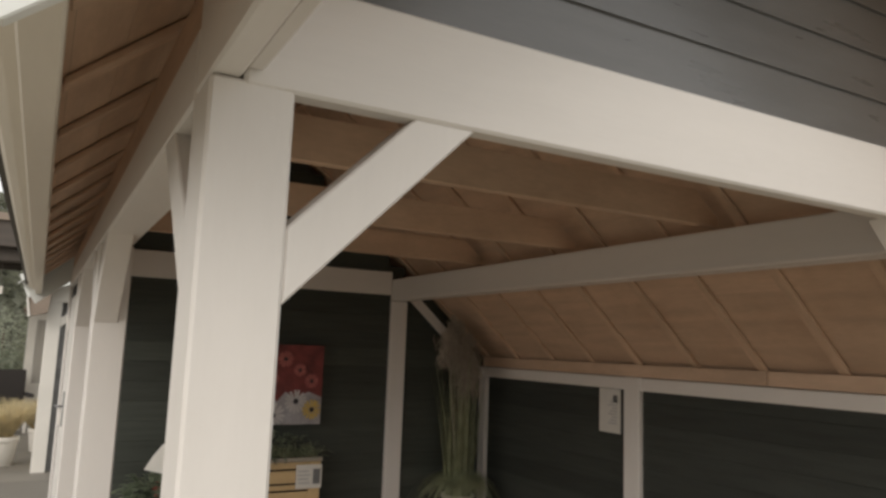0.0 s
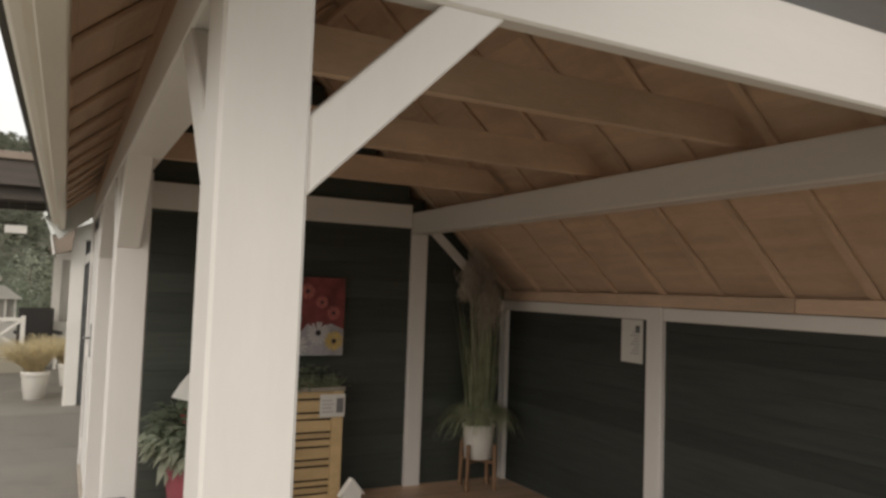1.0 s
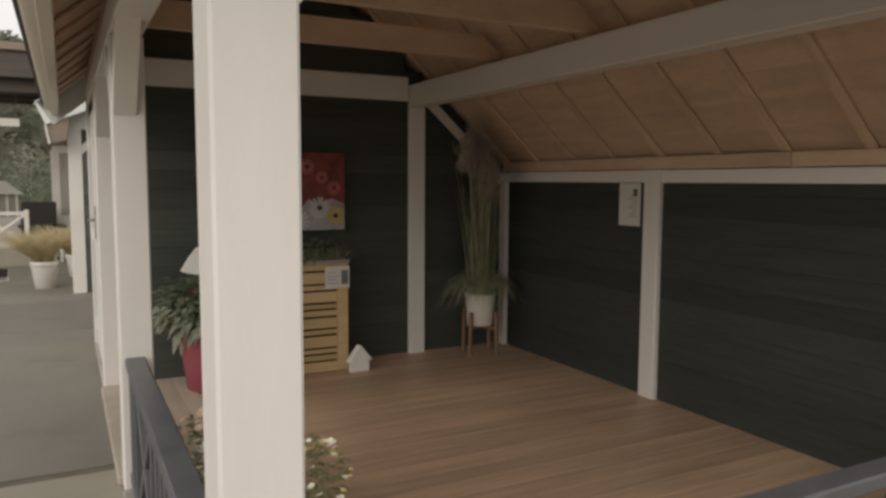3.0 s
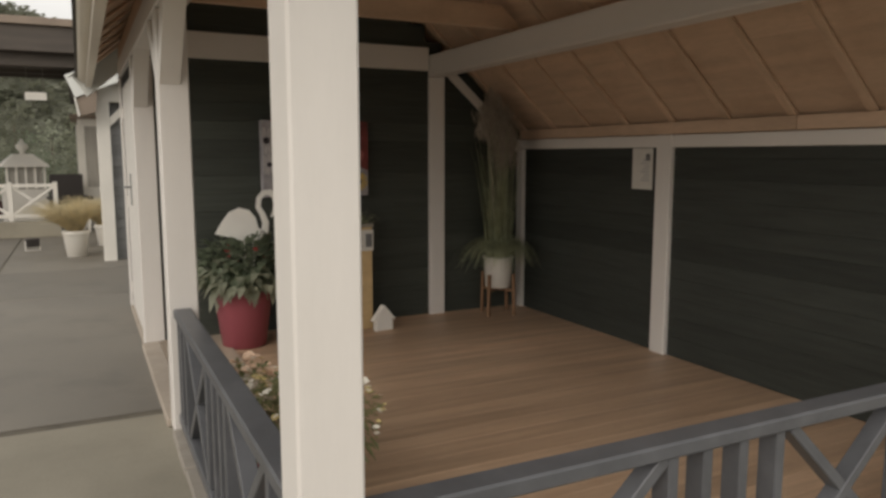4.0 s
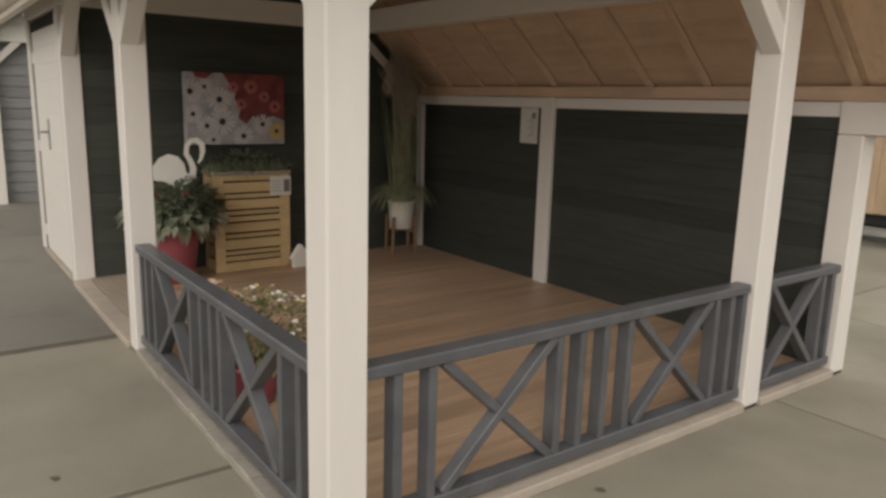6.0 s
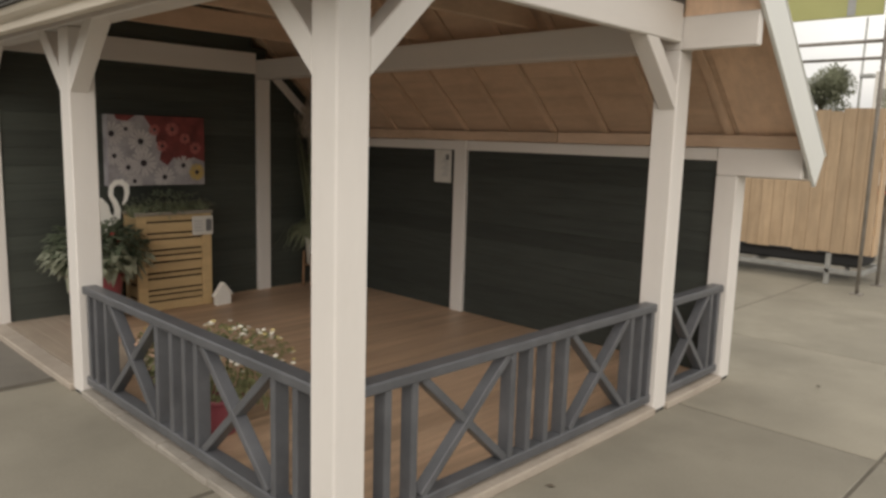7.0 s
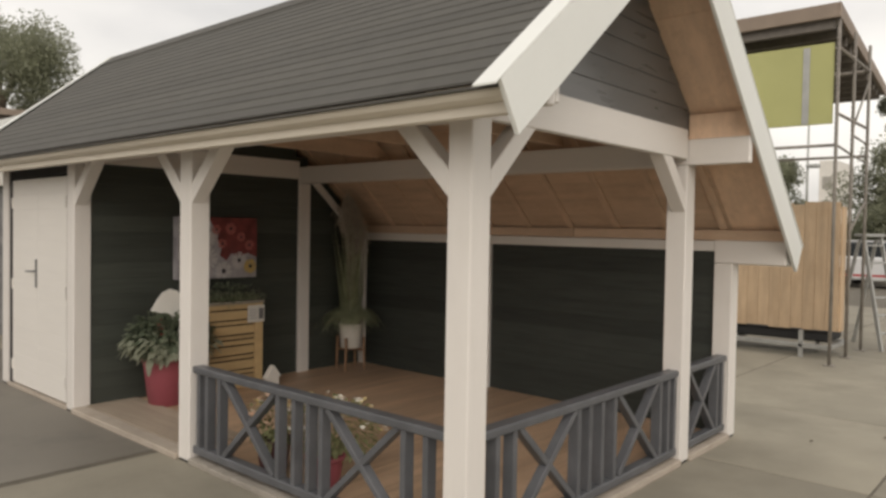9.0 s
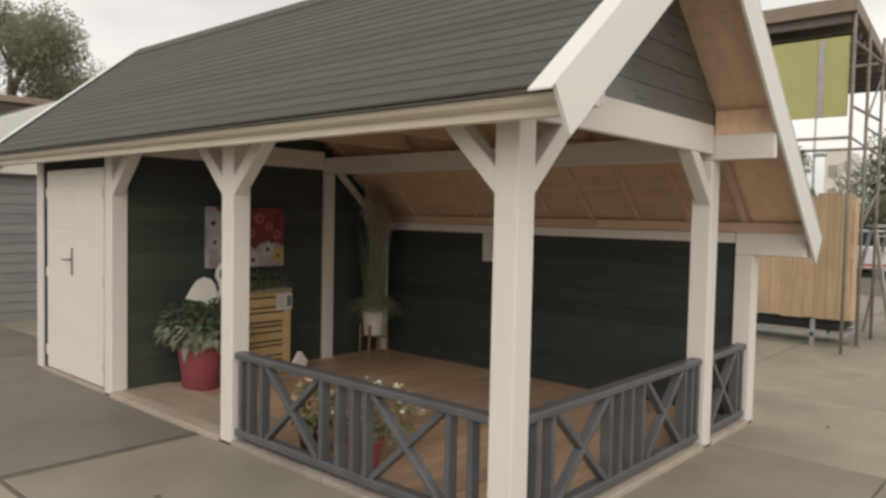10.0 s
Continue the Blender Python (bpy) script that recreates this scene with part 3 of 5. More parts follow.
def flower_heads(spots, radius, petals, seed):
    """Small open flowers: a ring of petals each."""
    rnd = random.Random(seed)
    bm = bmesh.new()
    for p in spots:
        tilt = Vector((rnd.uniform(-.5, .5), rnd.uniform(-.5, .5), 1)).normalized()
        u = tilt.orthogonal().normalized()
        w = tilt.cross(u)
        c = bm.verts.new(Vector(p))
        r = radius * rnd.uniform(0.75, 1.2)
        for k in range(petals):
            a0, a1 = 2 * math.pi * (k + 0.08) / petals, 2 * math.pi * (k + 0.92) / petals
            bm.faces.new((c, bm.verts.new(Vector(p) + (u * math.cos(a0) + w * math.sin(a0)) * r + tilt * r * .25),
                          bm.verts.new(Vector(p) + (u * math.cos(a1) + w * math.sin(a1)) * r + tilt * r * .25)))
    return bm


def pot_profile(r0, r1, h, lip=0.02, wall=0.012):
    return [(r0 * 0.9, 0), (r0, 0.006), (r1 * 0.985, h - lip - 0.006), (r1, h - lip), (r1 + 0.008, h - lip + 0.003), (r1 + 0.009, h - 0.004), (r1 + 0.004, h), (r1 - wall + 0.004, h), (r1 - wall - 0.004, h - 0.03)]


def tree(name, label, at, height, spread, crown_at, n, leaf, mat, seed):
    """A trunk with limbs, and a crown of leaf clumps with gaps."""
    rnd = random.Random(seed)
    ob = thing(name, label, "tree", at)
    bm = bmesh.new()
    top = height * 0.8
    add_tube(bm, [(0, 0, -0.1), (0.05, 0, height * 0.3), (-0.05, 0.08, height * 0.55), (0, 0, top)], [height * 0.03, height * 0.023, height * 0.015, height * 0.005], 8)
    clumps = []
    for i in range(26):
        a = rnd.uniform(0, 2 * math.pi)
        z = rnd.uniform(crown_at, 0.97)
        q = (z - crown_at) / (1 - crown_at)
        r = spread * (0.25 + 0.75 * math.sin(math.pi * min(1, 0.18 + q * 0.8))) * rnd.uniform(0.35, 0.95)
        c = Vector((math.cos(a) * r, math.sin(a) * r, height * z))
        clumps.append((c, spread * rnd.uniform(0.22, 0.42)))
        s = Vector((0, 0, max(height * 0.2, c.z - height * 0.22)))
        add_tube(bm, [s, (s + c) / 2 + Vector((0, 0, height * 0.02)), c], [height * 0.008, height * 0.005, height * 0.002], 5)
    part("trunk", bm, BARK, ob, "grey-brown trunk and limbs")
    bm = bmesh.new()
    for _ in range(n):
        c, r = rnd.choice(clumps)
        v = Vector((rnd.gauss(0, 1), rnd.gauss(0, 1), rnd.gauss(0, 0.8)))
        v = v.normalized() * rnd.random() ** 0.45
        add_leaf(bm, c + v * r, v + Vector((rnd.uniform(-1, 1), rnd.uniform(-1, 1), rnd.uniform(-.5, 1))), leaf * rnd.uniform(.6, 1.4), leaf * 0.7, 0.3)
    part("crown", bm, mat, ob)
    return ob


# ---- things on the veranda ----
def canvas_print():
    ob = thing("canvas_print", "canvas print of white and red daisies hung on the dark wall", "picture", (0.882, 4.19, 1.09))
    w, h = 0.842, 0.585
    part("canvas", box(0, w, 0, 0.095, 0, h, 0.003), material("canvas_ground", (0.34, 0.32, 0.33), 0.7, 0.35, 9, bump=0.05, stain=0.7, stain_colour=(0.45, 0.42, 0.42), stain_scale=7), ob)
    red = material("printed_red", (0.17, 0.035, 0.032), 0.65, 0.5, 9, bump=0)
    bm = bmesh.new()
    outline = [(0.30, h), (0.36, 0.50), (0.42, 0.46), (0.40, 0.38), (0.45, 0.30), (0.43, 0.22), (0.50, 0.17), (0.56, 0.24), (0.62, 0.20), (0.74, 0.24), (w, 0.20), (w, h)]
    add_prism(bm, [(x, -0.0012, z) for x, z in outline], (0, 0.001, 0))
    add_prism(bm, [(x, -0.0012, z) for x, z in ((0.06, h), (0.08, 0.545), (0.16, 0.53), (0.2, 0.56), (0.23, h))], (0, 0.001, 0))
    part("red_blossom", bm, red, ob, "printed red petals")
    dark = material("printed_dark", (0.025, 0.018, 0.022), 0.65, 0.2, bump=0)
    petal_w = material("printed_white", (0.52, 0.49, 0.48), 0.65, 0.14, 12, bump=0)
    petal_r = material("printed_pink", (0.42, 0.13, 0.11), 0.65, 0.25, 12, bump=0)
    petal_y = material("printed_yellow", (0.55, 0.38, 0.10), 0.65, 0.2, 12, bump=0)
    rnd = random.Random(3)
    for i, (x, z, r, m) in enumerate(((0.27, 0.37, 0.105, petal_w), (0.29, 0.19, 0.115, petal_w), (0.16, 0.155, 0.085, petal_w), (0.03, 0.43, 0.10, petal_w), (0.15, 0.47, 0.07, petal_w),
                                      (0.47, 0.07, 0.095, petal_w), (0.64, 0.17, 0.085, petal_w), (0.545, 0.48, 0.062, petal_r), (0.455, 0.335, 0.05, petal_r), (0.39, 0.47, 0.05, petal_r),
                                      (0.755, 0.32, 0.055, petal_r), (0.765, 0.11, 0.075, petal_y), (0.05, 0.25, 0.08, petal_w), (0.21, 0.04, 0.07, petal_w), (0.66, 0.40, 0.05, petal_r))):
        bm = bmesh.new()
        y = -0.0026 - 0.0012 * (i % 4)
        n = 15
        c = (x, z)
        for k in range(n):
            a = 2 * math.pi * (k + rnd.uniform(-.15, .15)) / n
            ring = []
            for da, q in ((0, 0.12), (-0.17, 0.62), (-0.1, 0.98), (0.1, 0.98), (0.17, 0.62)):
                ring.append((min(max(c[0] + r * q * math.cos(a + da), 0.002), w - 0.002), y, min(max(c[1] + r * q * math.sin(a + da), 0.002), h - 0.002)))
            if len({(round(p[0], 4), round(p[2], 4)) for p in ring}) == 5:
                bm.faces.new([bm.verts.new(p) for p in ring])
        fl = part("printed_flower", bm, m, ob)
        bm = bmesh.new()
        bm.faces.new([bm.verts.new((min(max(c[0] + r * 0.24 * math.cos(a), 0.002), w - 0.002), y - 0.0035, min(max(c[1] + r * 0.24 * math.sin(a), 0.002), h - 0.002))) for a in [2 * math.pi * k / 12 for k in range(12)]])
        part("flower_centre", bm, dark, fl)
    return ob


canvas_print()


def slatted_chest():
    ob = thing("slatted_planter_chest", "pale pine slatted planter chest standing against the dark wall", "planter", (1.015, 4.0, FLOOR))
    w, d, h = 0.665, 0.255, 0.815
    for x in (0, w - 0.085):
        part("stile", box(x, x + 0.085, 0, 0.03, 0, h, 0.003), CRATEWOOD, ob)
        part("back_stile", box(x, x + 0.06, d - 0.03, d, 0, h, 0.003), CRATEWOOD, ob)
    z = 0.0
    slats = (0.075, 0.04, 0.032, 0.085, 0.035, 0.078, 0.042, 0.035, 0.08, 0.035, 0.085, 0.06)
    for s in slats:
        gap = 0.013
        part("slat", box(0.086, w - 0.086, 0.006, 0.024, z + 0.001, z + s, 0.003), CRATEWOOD, ob)
        z += s + gap
    for x in (0.006, w - 0.022):
        for i in range(7):
            part("side_slat", box(x, x + 0.016, 0.032, d - 0.032, 0.01 + i * 0.115, 0.105 + i * 0.115, 0.003), CRATEWOOD, ob)
    part("liner", box(0.03, w - 0.03, 0.035, d - 0.035, 0.02, h - 0.03, 0), BLACKISH, ob, "black liner")
    bm = box(-0.01, w + 0.01, -0.012, 0.025, h, h + 0.03, 0.004)
    for q in (box(-0.01, w + 0.01, d - 0.025, d + 0.008, h, h + 0.03, 0.004),):
        me = bpy.data.meshes.new("tmp")
        q.to_mesh(me)
        q.free()
        bm.from_mesh(me)
        bpy.data.meshes.remove(me)
    part("rim", bm, material("grey_weathered_rim", (0.30, 0.27, 0.22), 0.7, 0.2, 8, (0.6, 4, 4)), ob, "greyish weathered rim")
    return ob


slatted_chest()
rnd = random.Random(11)
ob = thing("grass_planting", "dark green grassy plants growing out of the slatted chest", "plant", (1.33, 4.1, FLOOR + 0.80))
bm = bmesh.new()
for _ in range(520):
    b = (rnd.uniform(-0.32, 0.32), rnd.uniform(-0.07, 0.07), 0)
    add_blade(bm, b, (rnd.gauss(0, 0.45), rnd.gauss(-0.1, 0.4), 1), rnd.uniform(0.12, 0.29), 0.008, 0.5, 3)
part("grass_tuft", bm, GRASS, ob)
part("leaves", leaf_bush((0, -0.02, 0.11), (0.35, 0.12, 0.10), 330, 0.05, 5), LEAF, ob)

ob = thing("paper_sign", "white printed info card fixed on the slatted chest", "sign", (1.495, 3.985, 0.665))
part("card", box(0, 0.19, 0, 0.006, 0, 0.165, 0.001), PAPER, ob)
part("printed_block", box(0.125, 0.178, -0.0015, 0, 0.03, 0.135, 0), PRINT, ob)
for i in range(4):
    part("printed_line", box(0.015, 0.105 - 0.012 * (i % 2), -0.0015, 0, 0.035 + 0.027 * i, 0.044 + 0.027 * i, 0), material("printed_pale_grey", (0.4, 0.4, 0.4), 0.7, 0.1, bump=0) if i == 0 else bpy.data.materials["printed_pale_grey"], ob)

ob = thing("paper_notice", "white printed notice pinned to the black boarded wall", "sign", (3.226, 2.565, 1.17))
part("sheet", box(0, 0.004, 0, 0.21, 0, 0.29, 0.0008), PAPER, ob)
for i in range(9):
    part("printed_line", box(-0.0013, 0, 0.035, 0.12 - 0.018 * (i % 3), 0.06 + 0.02 * i, 0.068 + 0.02 * i, 0), bpy.data.materials["printed_pale_grey"], ob)
part("printed_block", box(-0.0013, 0, 0.03, 0.07, 0.2, 0.25, 0), PRINT, ob)

# the tall potted plant in the corner
PX, PY = 2.86, 4.04
ob = thing("plant_stand", "warm wooden four-legged plant stand on the deck", "plant stand", (PX, PY, FLOOR), 30)
for k in range(4):
    a = math.pi / 2 * k
    x, y = 0.152 * math.cos(a), 0.152 * math.sin(a)
    part("leg", bar((x * 1.06, y * 1.06, 0), (x, y, 0.36), 0.026, 0.026, (-y, x, 0), 0.003), STANDWOOD, ob)
part("cross_bar", bar((-0.14, 0, 0.222), (0.14, 0, 0.222), 0.03, 0.022), STANDWOOD, ob)
part("cross_bar", bar((0, -0.14, 0.218), (0, 0.14, 0.218), 0.03, 0.022), STANDWOOD, ob)
ob = thing("white_pot", "plain white round pot with tall reeds and feathery plumes", "potted plant", (PX, PY, FLOOR + 0.237))
part("pot", lathe(pot_profile(0.112, 0.128, 0.27)), WHITE_POT, ob, "white glazed pot")
part("soil", lathe([(0.115, 0.23), (0.11, 0.245), (0.02, 0.25)]), SOIL, ob)
rnd = random.Random(21)
bm = bmesh.new()
for _ in range(280):
    a, r = rnd.uniform(0, 6.28), rnd.uniform(0, 0.10)
    add_blade(bm, (r * math.cos(a), r * math.sin(a), 0.24), (0.15 * math.cos(a) * rnd.random() + 0.0 + rnd.gauss(0, 0.03), 0.13 * math.sin(a) * rnd.random() + rnd.gauss(0, 0.03), 1), rnd.uniform(0.45, 1.32), 0.011, 0.12, 5)
part("reeds", bm, REED, ob, "upright olive reeds")
bm = bmesh.new()
for _ in range(950):
    a = rnd.uniform(0, 6.28)
    q = rnd.random() ** 0.6
    add_blade(bm, (0.06 * math.cos(a), 0.06 * math.sin(a), 0.25), (math.cos(a) * q * 0.75, math.sin(a) * q * 0.6, 1.0), rnd.uniform(0.28, 0.46), 0.008, 0.35 + 0.65 * q, 6)
part("grass_tuft", bm, GRASS, ob, "arching fine grass")
for i in range(14):
    a = 6.28 * i / 14 + rnd.uniform(-0.3, 0.3)
    q = rnd.uniform(0.2, 1.0)
    tip = Vector((-0.06 + 0.24 * math.cos(a) * q, -0.05 + 0.14 * math.sin(a) * q, rnd.uniform(1.40, 1.76) - 0.16 * q * (math.cos(a) > 0)))
    bm = bmesh.new()
    add_tube(bm, [(0.04 * math.cos(a), 0.04 * math.sin(a), 0.25), (tip.x * 0.55, tip.y * 0.55, 0.95), tip], [0.004, 0.004, 0.002], 5)
    lean = Vector((rnd.uniform(-0.12, 0.12), rnd.uniform(-0.08, 0.02), -0.30))
    for _ in range(230):
        t = rnd.random()
        c = tip + lean * t + Vector((rnd.gauss(0, 1), rnd.gauss(0, 1), 0)) * (0.012 + 0.030 * math.sin(math.pi * t))
        add_leaf(bm, c, (rnd.uniform(-.6, .6), rnd.uniform(-.6, .6), rnd.uniform(-1.4, -.1)), rnd.uniform(0.035, 0.07), 0.006, 0.5)
    part("plume", bm, PLUME, ob, "greyish feathery plume")

# red pot with a leafy plant and the bird-shaped ornament
ob = thing("red_pot", "crimson tapered plastic pot with a leafy green plant", "potted plant", (0.655, 3.94, FLOOR))
part("pot", lathe(pot_profile(0.155, 0.205, 0.42, 0.05), 36), RED_POT, ob, "crimson pot")
part("soil", lathe([(0.19, 0.37), (0.185, 0.39), (0.03, 0.40)]), SOIL, ob)
part("leaves", leaf_bush((0.02, -0.02, 0.62), (0.34, 0.33, 0.195), 900, 0.085, 31, 0.3, 0.35, 0.72), LEAF, ob)
part("pale_leaves", leaf_bush((0.02, -0.02, 0.535), (0.38, 0.37, 0.13), 430, 0.095, 32, 0.55, 0.6, 0.65), LEAF_PALE, ob, "pale edged leaves")
part("blossoms", flower_heads([(random.Random(i).uniform(-.2, .2), random.Random(i + 50).uniform(-.25, 0), 0.62 + random.Random(i + 90).uniform(0, .14)) for i in range(9)], 0.022, 6, 5), PETAL_RED, ob, "small red blossoms")


def bird_ornament():
    """A flat sheet cut to a wading bird's outline, with the loop of the neck cut through."""
    ob = thing("garden_ornament", "flat white bird-shaped garden ornament above the leafy plant", "ornament", (0.462, 3.86, 0.80), 0)
    body = [(0.0, 0.065), (0.05, 0.15), (0.10, 0.215), (0.17, 0.245), (0.24, 0.225), (0.285, 0.17), (0.30, 0.10), (0.32, 0.085)]
    bm = bmesh.new()
    add_prism(bm, [(x, 0, z) for x, z in body + [(0.37, 0.055), (0.31, 0.01), (0.24, -0.005), (0.18, 0.01), (0.11, 0.035)]], (0, 0.008, 0))
    loop = [(0.345, 0.06), (0.355, 0.13), (0.335, 0.19), (0.305, 0.245), (0.312, 0.305), (0.345, 0.345), (0.39, 0.348), (0.428, 0.315), (0.432, 0.26), (0.418, 0.205), (0.395, 0.17)]
    width = [0.05, 0.048, 0.04, 0.036, 0.036, 0.038, 0.044, 0.046, 0.036, 0.026, 0.012]
    ring = []
    for i, (x, z) in enumerate(loop):
        a, b = Vector(loop[max(i - 1, 0)]), Vector(loop[min(i + 1, len(loop) - 1)])
        t = (b - a).normalized()
        n = Vector((-t.y, t.x)) * width[i] / 2
        ring.append(((x + n.x, z + n.y), (x - n.x, z - n.y)))
    for (a, b), (c, d) in zip(ring, ring[1:]):
        add_prism(bm, [(a[0], 0.0, a[1]), (b[0], 0.0, b[1]), (d[0], 0.0, d[1]), (c[0], 0.0, c[1])], (0, 0.008, 0))
    for x in (0.20, 0.26):
        add_tube(bm, [(x, 0.004, 0.02), (x + 0.01, 0.03, -0.2), (x, 0.05, -0.42)], [0.005] * 3, 6)
    part("silhouette", bm, ORNAMENT, ob)
    return ob


bird_ornament()

ob = thing("house_ornament", "small white house-shaped wooden ornament standing on the deck", "ornament", (1.735, 3.89, FLOOR), 8)
part("body", prism([(-0.075, 0, 0), (0.075, 0, 0), (0.075, 0, 0.095), (0, 0, 0.19), (-0.075, 0, 0.095)], (0, 0.05, 0), 0.003), ORNAMENT, ob)
part("eave", bar((-0.098, 0.025, 0.078), (0.0, 0.025, 0.196), 0.055, 0.012, (0.75, 0, -0.62)), ORNAMENT, ob)
part("eave", bar((0.098, 0.025, 0.078), (0.0, 0.025, 0.196), 0.055, 0.012, (-0.75, 0, -0.62)), ORNAMENT, ob)


def flower_pot(at, r, h, mat, label, spread, seed, heads, leaf_mat, n):
    rnd = random.Random(seed)
    ob = thing("flower_pot", label, "potted plant", (*at, FLOOR))
    part("pot", lathe(pot_profile(r * 0.75, r, h, 0.03)), mat, ob)
    part("soil", lathe([(r * 0.9, h - 0.05), (r * 0.85, h - 0.035), (0.02, h - 0.03)]), SOIL, ob)
    part("foliage", leaf_bush((spread[3], spread[4], h + spread[2] * 0.6), spread[:3], n, 0.045, seed), leaf_mat, ob)
    for m, count, size in heads:
        spots = []
        for _ in range(count):
            a, q = rnd.uniform(0, 6.28), rnd.random() ** 0.5
            spots.append((spread[3] + spread[0] * q * math.cos(a) * 1.05, spread[4] + spread[1] * q * math.sin(a) * 1.05, h + spread[2] * (0.6 + 1.05 * math.sqrt(max(0, 1 - q * q)) * rnd.uniform(0.75, 1.1))))
        part("blossoms", flower_heads(spots, size, 7, seed + count), m, ob)
    return ob


flower_pot((0.295, 1.345), 0.115, 0.20, RED_POT, "red pot of white and yellow daisies by the railing", (0.30, 0.36, 0.19, 0.13, 0.10), 41, ((PETAL_WHITE, 85, 0.014), (PETAL_YELLOW, 50, 0.014)), YELLOWISH, 850)
flower_pot((0.25, 1.80), 0.11, 0.22, MAROON_POT, "maroon pot of pale peach flowers by the railing", (0.17, 0.24, 0.16, 0, 0), 43, ((PETAL_PEACH, 38, 0.024), (PETAL_WHITE, 22, 0.016), (PETAL_YELLOW, 14, 0.018)), YELLOWISH, 420)

# ---- the yard beyond ----
GREYBOARD = material("blue_grey_boards", (0.222, 0.222, 0.220), 0.55, 0.14, 5, (0.6, 4, 6), 0.25, 45, piece=0.1)
FAR_WHITE = material("weathered_white", (0.72, 0.69, 0.63), 0.55, 0.06, 3)
CANOPY = material("dark_canopy_boards", (0.085, 0.07, 0.058), 0.7, 0.2, 4, (0.4, 3, 3))
TAN = material("tan_fascia", (0.26, 0.205, 0.16), 0.7, 0.14, 4)
PANEL = material("raw_larch_panel", (0.46, 0.335, 0.215), 0.65, 0.2, 4, (4, 4, 0.5), 0.25, 40, piece=0.14, stain=0.25, stain_colour=(0.30, 0.19, 0.10), stain_scale=3)
LIME = material("lime_green_panel", (0.42, 0.42, 0.17), 0.5, 0.08, 1.5, stain=0.2, stain_colour=(0.5, 0.5, 0.25))
GALV = material("galvanised_steel", (0.42, 0.42, 0.40), 0.5, 0.15, 8, metal=0.55)
RUSTY = material("dark_scaffold_steel", (0.27, 0.245, 0.215), 0.6, 0.25, 8, metal=0.3)
HEDGE = material("hedge_leaf", (0.075, 0.09, 0.04), 0.6, 0.4, 2, bump=0.05)
TAPE = material("red_tape", (0.45, 0.05, 0.05), 0.5, 0.05)
CARPAINT = material("white_car_paint", (0.62, 0.62, 0.62), 0.3, 0.03, 2, bump=0, coat=0.5)
CARGLASS = material("car_glass", (0.03, 0.035, 0.04), 0.12, 0.1, 2, bump=0)
RUBBER = material("rubber", (0.02, 0.02, 0.02), 0.8, 0.1, 9)
BLIND = material("pale_window_blind", (0.36, 0.34, 0.30), 0.35, 0.15, 5, (4, 4, 0.4), bump=0.05)
SHADEROOF = material("grey_brown_boards", (0.17, 0.152, 0.132), 0.7, 0.2, 4, (0.4, 3, 3))
WICKER = material("dark_wicker", (0.035, 0.03, 0.028), 0.7, 0.2, 30)


